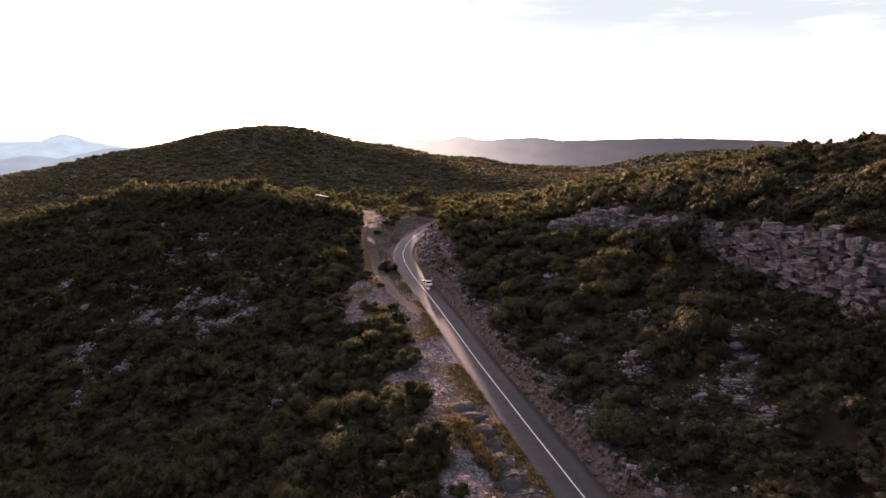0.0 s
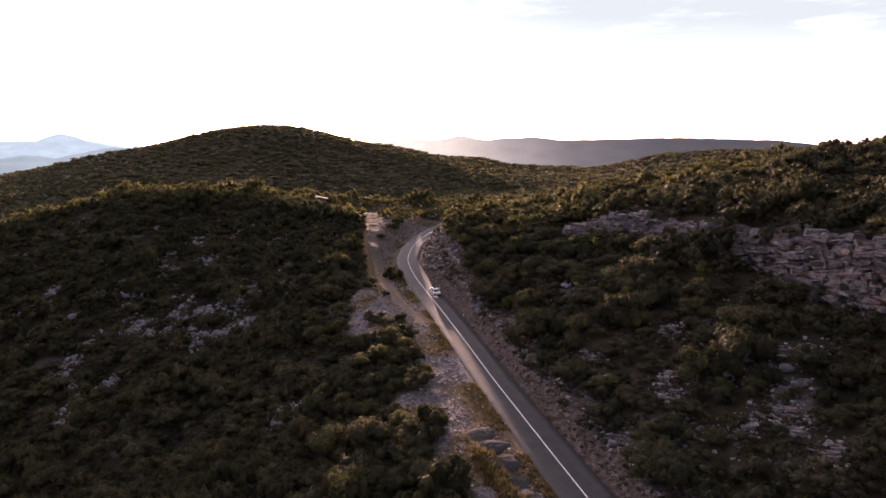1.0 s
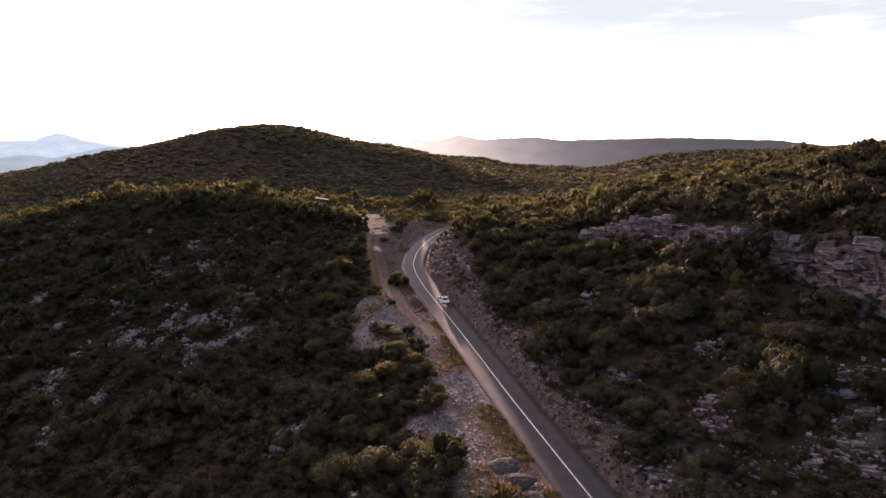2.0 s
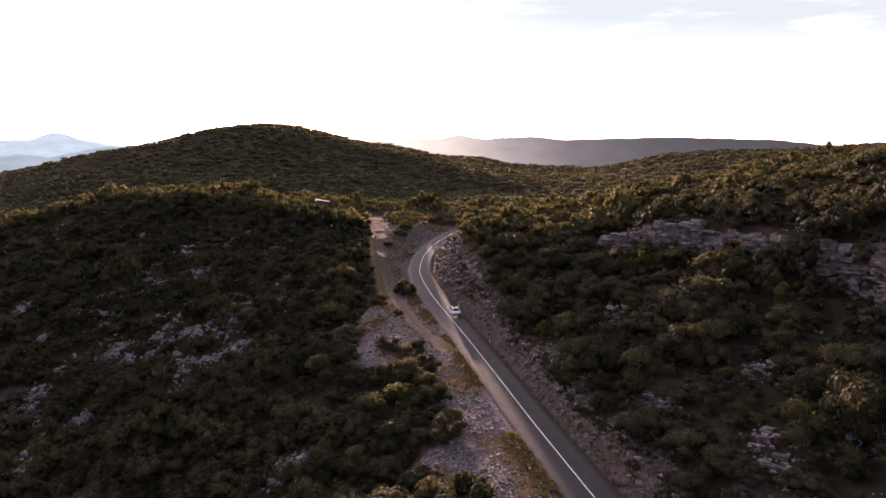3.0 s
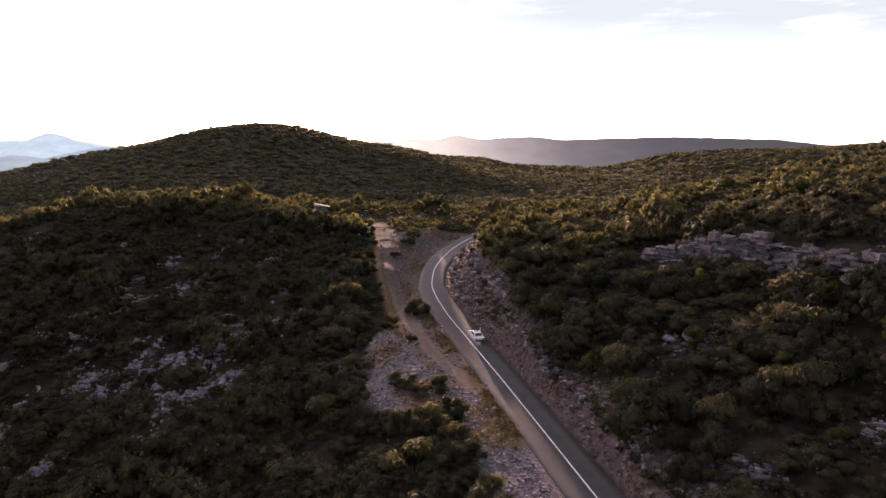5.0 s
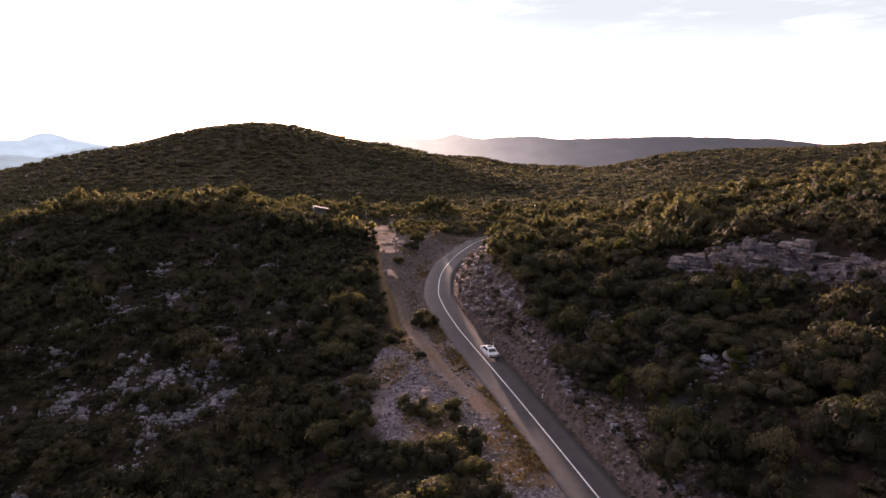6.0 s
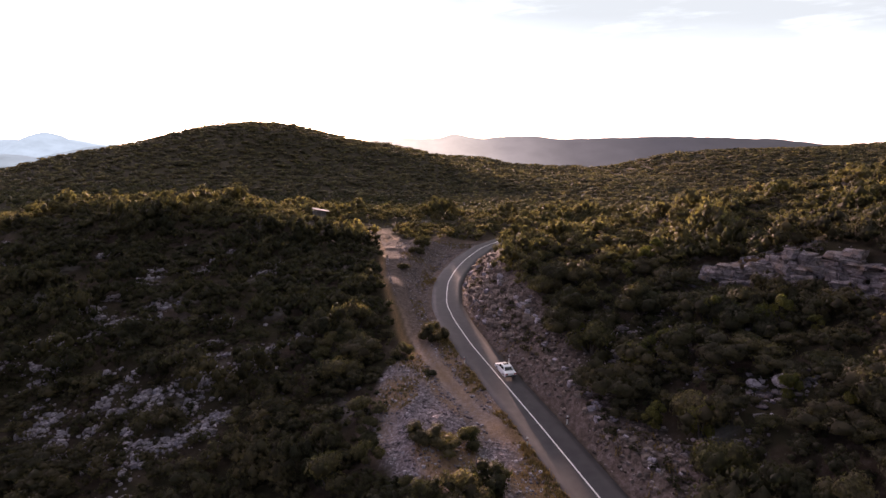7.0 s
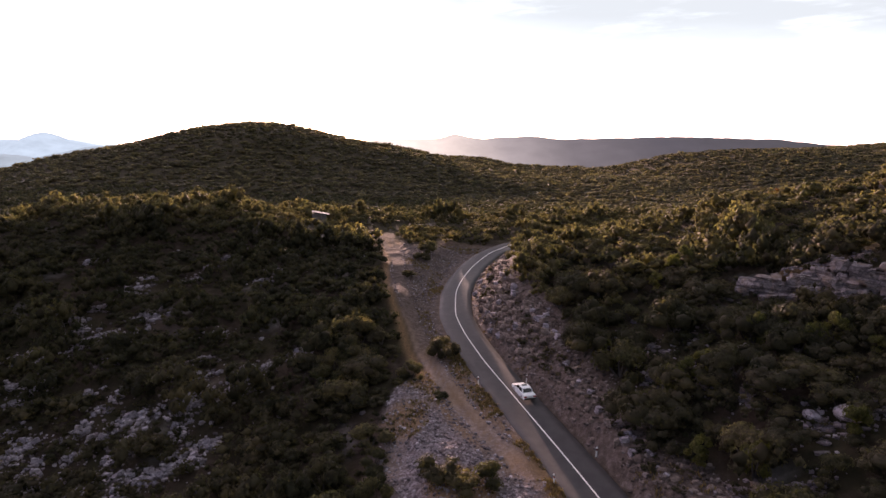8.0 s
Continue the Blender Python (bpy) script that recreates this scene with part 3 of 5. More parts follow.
def cliff_band(label, start, end):
    """A stretch of the cliff: beds that run through it, dipping, each with its own overhang, broken into blocks and split by clefts."""
    thing = tagged(new("cliff"), label, "cliff", "limestone cliff bands")
    y = start
    while y < end:
        slope = float(cliff_x(y + 0.5) - cliff_x(y - 0.5))
        facing = math.atan2(1.0, slope)
        rise, foot = float(cliff_rise(y)) * (0.92 + 0.09 * float(grain(y, 0.0, 2.6, 73)) + BED_RND.uniform(-0.04, 0.03)), float(land(cliff_x(y) - 1.6, y))
        cleft = BED_RND.random() < 0.1
        z = 3.0 + 0.07 * (y - 57) + 0.35 * float(grain(y, 0.0, 5, 71)) + BED_RND.gauss(0, 0.07)
        for tall, overhang in BEDS:
            z += tall
            if z < foot - 0.1 or z - tall > foot + rise - 0.1 or BED_RND.random() < 0.08:
                continue
            top = z > foot + rise - 0.45
            back = -1.15 + 1.15 * (z - foot) / max(rise, 1) + overhang + BED_RND.gauss(0, 0.25) + 0.6 * float(grain(y, z, 2.4, 72)) + (0.7 if cleft else 0.0)
            shift = BED_RND.uniform(-0.55, 0.55)
            place = (float(cliff_x(y)) + back + shift * math.cos(facing), y + shift * math.sin(facing) + back * 0.3, z - 0.5 * tall)
            turn = Euler((BED_RND.gauss(0, 0.12), BED_RND.gauss(0, 0.10), facing + BED_RND.gauss(0, 0.22)))
            turn.rotate_axis("Y", 0.09)
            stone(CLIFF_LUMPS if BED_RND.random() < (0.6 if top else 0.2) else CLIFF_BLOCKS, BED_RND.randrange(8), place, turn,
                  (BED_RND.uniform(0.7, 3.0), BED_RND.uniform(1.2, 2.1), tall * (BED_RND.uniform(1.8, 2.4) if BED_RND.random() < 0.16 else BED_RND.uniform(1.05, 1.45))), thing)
        y += 1.2 * math.sin(facing)


cliff_band("tall grey limestone cliff in thin dipping beds", 57.0, 71.0)
cliff_band("tall grey layered limestone cliff above the scrub slope", 71.0, 85.0)
cliff_band("grey limestone cliff split by dark clefts", 85.0, 101.0)
cliff_band("low grey limestone cliff band fading into the scrub", 101.0, 131.5)


def outcrop(nodes, each, reach, big, label, kinds, bedded=False):
    """Stones that break through the scrub in an uneven ledge from node to node, half in the ground."""
    thing = tagged(new("rock_outcrop"), label, "rocks", "limestone outcrops on the slopes")
    for x, y in nodes:
        wide = reach * rock_rnd.uniform(0.7, 1.25)
        for k in range(each):
            u, v = 1.25 * wide * rock_rnd.gauss(0, 0.62), 0.7 * wide * rock_rnd.gauss(0, 0.62)
            px, py = x + 0.82 * u - 0.57 * v, y + 0.57 * u + 0.82 * v
            s = big * (0.38 + 0.62 * rock_rnd.random() ** 1.6)
            turn = Euler((rock_rnd.uniform(-0.35, 0.35), rock_rnd.uniform(-0.35, 0.35), 0.6 + rock_rnd.gauss(0, 0.45)))
            size = (s * rock_rnd.uniform(0.9, 1.4), s * rock_rnd.uniform(0.6, 1.0), s * rock_rnd.uniform(0.8, 1.5))
            if bedded:
                turn = Euler((rock_rnd.uniform(-0.12, 0.12), 0.2 + rock_rnd.uniform(-0.12, 0.12), 2.2 + rock_rnd.uniform(-0.35, 0.35)))
                size = (s * 1.9, s * 0.9, s * 0.55)
            stone(kinds, rock_rnd.randrange(8), (px, py, float(ground(px, py)) + s * 0.10), turn, size, thing)
    return thing


# ledges on the slopes: the places that each one runs over
WEST_UPPER = [
    [(-83.5, 211.7)],
    [(-105.1, 186.3)],
    [(-112.1, 178.4)],
    [(-78.1, 176.9)],
    [(-55.5, 176.3), (-54.1, 179.5)],
    [(-97.0, 174.6)],
    [(-56.4, 169.8)],
    [(-43.7, 167.8), (-42.9, 172.4)],
    [(-109.8, 167.7)],
    [(-65.9, 164.2), (-65.2, 170.0), (-65.0, 166.5)],
    [(-68.0, 158.9)],
    [(-68.8, 153.6), (-67.0, 151.2), (-65.3, 146.2), (-64.2, 148.7), (-62.8, 149.5), (-60.1, 148.4), (-59.7, 155.6), (-58.3, 149.5), (-56.9, 154.1)],
    [(-45.0, 147.3)],
    [(-58.0, 141.8)],
    [(-74.9, 141.5), (-74.8, 138.6), (-71.6, 144.6), (-69.1, 143.3)],
    [(-31.9, 139.2), (-31.1, 141.6), (-29.2, 137.3)],
    [(-69.1, 138.0), (-66.7, 135.2), (-65.4, 138.0), (-64.9, 130.5), (-62.7, 126.4), (-62.4, 127.7), (-61.0, 127.7), (-59.0, 124.9), (-58.4, 122.6)],
]
WEST_MIDDLE = [
    [(-47.9, 136.9), (-45.4, 140.5), (-43.0, 126.6), (-43.0, 136.4), (-42.8, 130.9), (-42.6, 132.3), (-41.6, 120.6), (-41.4, 123.2), (-39.6, 121.4)],
    [(-89.7, 136.3), (-86.6, 140.0), (-86.5, 136.8), (-85.4, 142.2)],
    [(-57.7, 134.5), (-55.5, 128.8), (-54.2, 132.4), (-52.2, 127.7), (-50.9, 129.8), (-49.1, 130.4), (-48.1, 127.3), (-47.5, 130.2), (-43.8, 130.2)],
    [(-38.9, 131.5), (-38.3, 132.7), (-38.0, 136.7), (-35.9, 137.1)],
    [(-84.3, 125.7), (-83.9, 128.6), (-81.1, 129.5), (-78.4, 130.8), (-77.4, 132.2)],
    [(-69.9, 125.1)],
    [(-38.9, 124.2)],
    [(-55.6, 121.8), (-54.4, 125.6)],
    [(-51.0, 119.3), (-50.4, 120.9), (-49.3, 124.2), (-48.2, 120.8), (-45.4, 117.3), (-45.4, 118.9), (-44.8, 119.9), (-42.9, 120.1)],
]
WEST_LOWER = [
    [(-72.5, 118.1), (-71.8, 119.9), (-70.1, 116.1), (-69.7, 119.2)],
    [(-65.7, 110.9)],
    [(-58.8, 110.6), (-58.0, 112.8)],
    [(-47.8, 110.6), (-46.2, 111.3)],
    [(-64.3, 104.7), (-63.0, 101.7)],
    [(-23.4, 86.7), (-23.4, 89.1), (-21.4, 90.1)],
]
EAST_SLOPE = [
    [(28.6, 84.4), (30.1, 83.3), (31.0, 79.5), (31.1, 77.0), (31.5, 75.3), (32.2, 74.0), (35.2, 72.4), (36.9, 72.7), (37.5, 70.1)],
    [(28.2, 72.0)],
    [(26.7, 64.2), (28.2, 63.9), (30.4, 63.4), (30.7, 57.7), (30.7, 65.2), (31.1, 61.3), (32.1, 66.7), (33.3, 70.6), (33.5, 67.3)],
    [(22.5, 71.7), (22.9, 74.8)],
    [(16.1, 86.1), (17.3, 84.5)],
    [(30.7, 56.4)],
    [(19.8, 63.8), (22.4, 65.5)],
    [(16.7, 69.2)],
    [(26.2, 84.0)],
    [(5.0, 131.8), (7.0, 129.0)],
    [(6.6, 119.0), (7.8, 118.8), (9.3, 119.1), (9.6, 121.0), (10.3, 125.1), (10.7, 122.7)],
    [(15.4, 124.8)],
    [(12.6, 117.0), (14.5, 117.8), (16.3, 119.2)],
    [(15.2, 113.1)],
    [(18.5, 106.1), (18.5, 107.8), (21.7, 106.4)],
    [(10.8, 103.2)],
    [(13.9, 101.3)],
]
WEST = WEST_UPPER + WEST_MIDDLE + WEST_LOWER
EAST = EAST_SLOPE + [[(25.8, 130.0), (27.5, 128.8), (29.4, 127.6), (31.0, 126.2), (33.0, 125.0)]]
ROCKY = np.array([node for ledge in WEST + EAST for node in ledge])
for ledge in WEST:
    outcrop(ledge, 15, 1.15, 0.78, "pale grey limestone ledge breaking through dark scrub" if len(ledge) > 1 else "small grey limestone outcrop in dark scrub", BLOCKS)
for ledge in EAST:
    outcrop(ledge, 9, 1.0, 0.75, "layered grey limestone ledge between dark bushes", CLIFF_BLOCKS, True)


def boulder(x, y, size):
    """One large weathered stone lying on the slope."""
    bm = bmesh.new()
    bmesh.ops.create_icosphere(bm, subdivisions=3, radius=0.5)
    for v in bm.verts:
        v.co *= 1 + 0.22 * noise.noise(v.co * 2.1 + Vector((x, y, 0))) + 0.08 * noise.noise(v.co * 6.0 + Vector((y, x, 0)))
        v.co.z = max(v.co.z, -0.3)
    ob = tagged(part("boulder", bm, LIMESTONE), "rounded pale grey boulder lying among the bushes", "boulder", "boulders on the slope")
    ob.matrix_basis = Matrix.LocRotScale((x, y, float(ground(x, y)) + 0.2 * size), Euler((0.1, 0.2, x)), (size * 1.3, size, size * 0.8))
    return ob


for x, y, size in ((28.9, 71.6, 1.7), (33.8, 69.9, 1.3), (20.4, 106.5, 2.0), (18.3, 108.0, 1.2)):
    boulder(x, y, size)

# the road cut: rough rock face above the ditch
bank = tagged(new("road_bank"), "rough reddish-grey rock cutting along the road", "bank")
y = 50.0
while y < 186:
    high_cut = 142 < y < 172
    for _ in range(3 if high_cut else 2):
        s = rock_rnd.uniform(3.4, 8.2)
        px, py = beside_road(y, s), y + rock_rnd.uniform(-0.4, 0.4)
        size = rock_rnd.uniform(0.25, 0.95 if high_cut else 0.6)
        turn = Euler((rock_rnd.uniform(-0.4, 0.4), rock_rnd.uniform(-0.4, 0.4), rock_rnd.uniform(0, 6.28)))
        stone(BLOCKS if high_cut and rock_rnd.random() < 0.25 else CUT_LUMPS, rock_rnd.randrange(8), (px, py, float(ground(px, py)) - 0.08 * size), turn, (size * 1.3, size, size * 0.8), bank)
    y += 0.95


for _ in range(150):
    y = rock_rnd.uniform(52, 140)
    s = float(np.interp(y, [122, 136], [5.6, 7.6])) + rock_rnd.gauss(0, 0.5)
    px = beside_road(y, s)
    size = rock_rnd.uniform(0.25, 0.7)
    turn = Euler((rock_rnd.uniform(-0.4, 0.4), rock_rnd.uniform(-0.4, 0.4), rock_rnd.uniform(0, 6.28)))
    stone(CUT_LUMPS if rock_rnd.random() < 0.6 else BLOCKS, rock_rnd.randrange(8), (px, y, float(ground(px, y))), turn, (size * 1.4, size, size * 1.1), bank)


face = tagged(new("rock_wall"), "steep grey rock face of the cutting inside the bend", "rock wall")
for k in range(26):
    for course in range(6):
        y = 134.5 + 0.85 * k + rock_rnd.uniform(-0.4, 0.4)
        x = beside_road(y, 4.4 + 0.58 * course + rock_rnd.uniform(-0.35, 0.35))
        if rock_rnd.random() < 0.2:
            continue
        size = rock_rnd.uniform(0.45, 1.05)
        turn = Euler((rock_rnd.uniform(-0.2, 0.2), rock_rnd.uniform(-0.15, 0.3), 1.5 + rock_rnd.uniform(-0.5, 0.5)))
        stone(BLOCKS if rock_rnd.random() < (0.6 if course == 5 else 0.06) else CUT_LUMPS, rock_rnd.randrange(8), (x, y, float(ground(x, y)) - 0.25 * size), turn, (size * 1.7, size * 1.2, size * 0.85), face)


def chips(name, label, places, mat):
    """Loose broken stones joined into one: x, y, size."""
    rng = np.random.default_rng(17)
    corner = np.array([(-1, -1, -1), (1, -1, -1), (1, 1, -1), (-1, 1, -1), (-1, -1, 1), (1, -1, 1), (1, 1, 1), (-1, 1, 1)]) * 0.5
    side = np.array([(0, 3, 2, 1), (4, 5, 6, 7), (0, 1, 5, 4), (1, 2, 6, 5), (2, 3, 7, 6), (3, 0, 4, 7)])
    places = np.array(places)
    n = len(places)
    v = corner[None] * (1 + rng.uniform(-0.45, 0.3, (n, 8, 3)))
    a = rng.uniform(0, 6.283, n)
    ca, sa = np.cos(a)[:, None], np.sin(a)[:, None]
    v = np.stack([v[..., 0] * ca - v[..., 1] * sa, v[..., 0] * sa + v[..., 1] * ca, v[..., 2] * 0.7], -1) * places[:, None, 2:3]
    z = ground(places[:, 0], places[:, 1]) + places[:, 2] * 0.15
    v += np.stack([places[:, 0], places[:, 1], z], -1)[:, None]
    ob = sheet(name, v.reshape(-1, 3), (side[None] + 8 * np.arange(n)[:, None, None]).reshape(-1, 4), mat)
    return tagged(ob, label, "stones", kind="stuff")


def chip_material(name, dark, middle, light):
    m, n, l, b = material(name, 0.92, 0.2)
    each = n.new("ShaderNodeNewGeometry").outputs["Random Per Island"]
    tone = shades(n, l, each, (0.0, dark), (0.6, middle), (1.0, light))
    l.new(blend(n, l, 1.0, tone, shades(n, l, fleck(n, l, 6, 6), (0.3, (0.7, 0.7, 0.7)), (0.7, (1.1, 1.1, 1.1))), "MULTIPLY"), b.inputs["Base Color"])
    return m


CHIP = chip_material("broken_limestone", (0.09, 0.072, 0.078), (0.20, 0.168, 0.182), (0.42, 0.38, 0.40))
CHIP_EARTHY = chip_material("earthy_rubble", (0.045, 0.034, 0.029), (0.11, 0.086, 0.076), (0.24, 0.20, 0.19))
loose, scree, slope_stones = [], [], []
for _ in range(42000):
    y = rock_rnd.uniform(46, 200)
    x = float(road_x(y)) - rock_rnd.uniform(3.3, 18)
    if float(bare(x, y)) > 0.6 and float(track_gap(x, y)) > 0.9 and rock_rnd.random() < (0.75 if y < 138 else 0.55) and len(loose) < 12500:
        loose.append((x, y, 0.06 + 0.26 * rock_rnd.random() ** 5))
for _ in range(8000):
    y = rock_rnd.uniform(46, 192)
    x = beside_road(y, rock_rnd.uniform(2.9, 8.8))
    scree.append((x, y, 0.06 + 0.34 * rock_rnd.random() ** 4))
for _ in range(26000):
    y = rock_rnd.uniform(48, 215)
    x = rock_rnd.uniform(-0.75 * y - 10, 0.75 * y + 10)
    s = float(beside(x, y))
    if (s < -16 or s > 9) and float(grain(x, y, 3.5, 39)) > 0.55 and len(slope_stones) < 1500:
        slope_stones.append((x, y, 0.12 + 0.5 * rock_rnd.random() ** 2.5))
for ox, oy in ROCKY:
    for _ in range(40):
        slope_stones.append((ox + rock_rnd.gauss(0, 1.3), oy + rock_rnd.gauss(0, 1.1), 0.10 + 0.34 * rock_rnd.random() ** 2))
chips("loose_stones", "loose pale limestone rubble on the bare shoulder", loose, CHIP)
chips("bank_rubble", "broken reddish-grey stones on the road bank", scree, CHIP_EARTHY)
chips("slope_stones", "scattered grey stones among the scrub", slope_stones, CHIP)

# ---- the car, the heaps, the hut ----
def box(bm, low, top, bevel=0.0, segments=1):
    """A box between two corners, its edges rounded."""
    made = bmesh.ops.create_cube(bm, size=1.0)["verts"]
    for v in made:
        v.co = Vector([a + (b - a) * (c + 0.5) for a, b, c in zip(low, top, v.co)])
    if bevel:
        edges = list({e for v in made for e in v.link_edges})
        bmesh.ops.bevel(bm, geom=edges, offset=bevel, segments=segments, affect="EDGES", profile=0.6)


def profile(bm, outline, half, tuck=0.0, bevel=0.05):
    """A side view (y, z) drawn across the width, tucked in towards its top by tuck(z)."""
    left = [bm.verts.new((-half + tuck * (z - outline[0][1]), y, z)) for y, z in outline]
    right = [bm.verts.new((half - tuck * (z - outline[0][1]), y, z)) for y, z in outline]
    n = len(outline)
    bm.faces.new(left[::-1])
    bm.faces.new(right)
    for k in range(n):
        bm.faces.new((left[k], left[(k + 1) % n], right[(k + 1) % n], right[k]))
    bmesh.ops.recalc_face_normals(bm, faces=bm.faces[:])
    if bevel:
        bmesh.ops.bevel(bm, geom=bm.edges[:], offset=bevel, segments=2, affect="EDGES", profile=0.6)


def slab(bm, corners, thick):
    """A pane between four corners, with thickness along its normal."""
    c = [Vector(p) for p in corners]
    nrm = (c[1] - c[0]).cross(c[3] - c[0]).normalized() * thick
    a, b = [bm.verts.new(p) for p in c], [bm.verts.new(p + nrm) for p in c]
    bm.faces.new(a[::-1])
    bm.faces.new(b)
    for k in range(4):
        bm.faces.new((a[k], a[(k + 1) % 4], b[(k + 1) % 4], b[k]))


def car():
    white = plain("white_car_paint", (0.74, 0.75, 0.76), 0.3, spread=0.03)
    white.node_tree.nodes["Principled BSDF"].inputs["Coat Weight"].default_value = 0.5
    dark = plain("dark_car_glass", (0.012, 0.014, 0.016), 0.06, specular=0.8, spread=0.02)
    black = plain("black_trim", (0.02, 0.02, 0.02), 0.6)
    rubber = plain("tyre_rubber", (0.018, 0.018, 0.018), 0.85)
    steel = plain("rim_steel", (0.45, 0.46, 0.47), 0.35, 0.9)
    red = plain("red_lamp_glass", (0.30, 0.012, 0.010), 0.2)
    clear = plain("headlamp_glass", (0.65, 0.66, 0.66), 0.12)
    thing = tagged(new("car"), "white boxy four-door saloon car driving on the asphalt", "car")
    bm = bmesh.new()
    profile(bm, [(-2.15, 0.30), (-2.18, 0.62), (-2.10, 0.88), (-1.15, 0.93), (0.85, 0.91), (2.00, 0.76), (2.12, 0.60), (2.10, 0.28), (1.2, 0.20), (-1.2, 0.20)], 0.84, 0.04)
    part("body", bm, white, thing)
    bm = bmesh.new()
    profile(bm, [(-1.42, 0.90), (-0.92, 1.36), (-0.2, 1.40), (0.30, 1.37), (1.02, 0.90)], 0.76, 0.30, 0.04)
    part("cabin", bm, white, thing)

    def pane(name, corners, label="dark window glass"):
        b = bmesh.new()
        slab(b, corners, 0.012)
        part(name, b, dark, thing, label)

    pane("rear_window", [(0.60, -1.385, 0.955), (-0.60, -1.385, 0.955), (-0.52, -0.985, 1.325), (0.52, -0.985, 1.325)])
    pane("windscreen", [(-0.62, 1.00, 0.945), (0.62, 1.00, 0.945), (0.53, 0.365, 1.33), (-0.53, 0.365, 1.33)])
    for side in (-1, 1):
        for y0, y1, t0, t1 in ((-1.18, -0.22, -0.88, -0.22), (-0.14, 0.84, -0.14, 0.34)):
            low = [(side * 0.758, y0, 0.95), (side * 0.758, y1, 0.95), (side * 0.645, t1, 1.315), (side * 0.645, t0, 1.315)]
            pane("side_window", low if side > 0 else low[::-1])
        b = bmesh.new()
        box(b, (side * 0.86 - 0.09, 0.80, 0.90), (side * 0.86 + 0.09, 0.93, 1.03), 0.02)
        part("door_mirror", b, black, thing)
        b = bmesh.new()
        box(b, (side * 0.62 - 0.19, -2.205, 0.62), (side * 0.62 + 0.19, -2.12, 0.80), 0.015)
        part("tail_light", b, red, thing, "red tail light")
        b = bmesh.new()
        box(b, (side * 0.60 - 0.18, 2.02, 0.55), (side * 0.60 + 0.18, 2.135, 0.70), 0.015)
        part("headlight", b, clear, thing, "clear headlight")
        for y in (-1.28, 1.30):
            b = bmesh.new()
            m = Matrix.Translation((side * 0.76, y, 0.30)) @ Matrix.Rotation(radians(90), 4, "Y")
            bmesh.ops.create_cone(b, cap_ends=True, segments=20, radius1=0.30, radius2=0.30, depth=0.19, matrix=m)
            bmesh.ops.bevel(b, geom=[e for e in b.edges if len(e.link_faces) == 2 and any(len(f.verts) > 4 for f in e.link_faces)], offset=0.03, segments=2, affect="EDGES")
            wheel = part("wheel", b, rubber, thing, "black rubber tyre")
            b = bmesh.new()
            m = Matrix.Translation((side * 0.83, y, 0.30)) @ Matrix.Rotation(radians(90), 4, "Y")
            bmesh.ops.create_cone(b, cap_ends=True, segments=16, radius1=0.19, radius2=0.17, depth=0.06, matrix=m)
            part("rim", b, steel, wheel, "grey steel rim")
    for name, low, top in (("rear_bumper", (-0.82, -2.27, 0.36), (0.82, -2.10, 0.54)), ("front_bumper", (-0.82, 2.05, 0.32), (0.82, 2.20, 0.50))):
        b = bmesh.new()
        box(b, low, top, 0.03, 2)
        part(name, b, black, thing, "black plastic bumper")
    b = bmesh.new()
    box(b, (-0.26, -2.215, 0.64), (0.26, -2.185, 0.75), 0.005)
    part("number_plate", b, clear, thing, "blank white number plate")
    b = bmesh.new()
    box(b, (-0.38, -0.30, 1.392), (0.38, 0.12, 1.415), 0.008)
    part("sunroof", b, dark, thing, "dark glass sunroof")
    return thing


CAR_Y = 127.5
along = math.atan2(-float(road_x(CAR_Y + 1) - road_x(CAR_Y - 1)), 2.0)
grade = math.atan2(float(road_z(CAR_Y + 2) - road_z(CAR_Y - 2)), 4.0)
saloon = car()
saloon.matrix_basis = Matrix.LocRotScale((float(road_x(CAR_Y)) + 1.25, CAR_Y, float(road_z(CAR_Y)) + 0.07), Euler((grade, 0, along)), (0.88, 0.88, 0.88))


def heap(k, wide, tall):
    """A tipped load of old asphalt: a slumped mound with a soft crest."""
    rng = np.random.default_rng(60 + k)
    rings, spokes = 9, 26
    v, f = [], []
    for r in range(rings + 1):
        q = r / rings
        for s in range(spokes):
            a = 6.2832 * s / spokes
            wob = 1 + 0.16 * math.sin(2 * a + k) + 0.10 * math.sin(3 * a + 3 * k) + 0.06 * math.sin(5 * a + 2 * k) + rng.uniform(-0.02, 0.02)
            h = tall * (1 - q ** 2.6) * (1 + 0.22 * rng.uniform(-1, 1)) - 0.12 * (q > 0.98)
            v.append((wide * q * wob * math.cos(a), wide * 0.8 * q * wob * math.sin(a), h))
    for r in range(rings):
        for s in range(spokes):
            f.append((r * spokes + s, (r + 1) * spokes + s, (r + 1) * spokes + (s + 1) % spokes, r * spokes + (s + 1) % spokes))
    ob = sheet("asphalt_mound", v, f, HEAP, rounded=True)
    return tagged(ob, "low dark grey mound of dumped asphalt beside the road", "mound", "asphalt mounds along the shoulder")


for k, (x, y, wide) in enumerate(((2.4, 73.6, 1.6), (3.0, 70.6, 1.7), (3.9, 67.6, 1.8), (4.7, 64.4, 1.8), (5.6, 61.4, 1.9), (6.9, 58.0, 2.0), (8.0, 55.0, 1.9))):
    mound = heap(k, wide * 1.5, 0.42 + 0.07 * (k % 3))
    mound.matrix_basis = Matrix.LocRotScale((x, y, float(ground(x, y)) - 0.05), Euler((0, 0, 0.25 + 0.2 * (k % 2))), None)


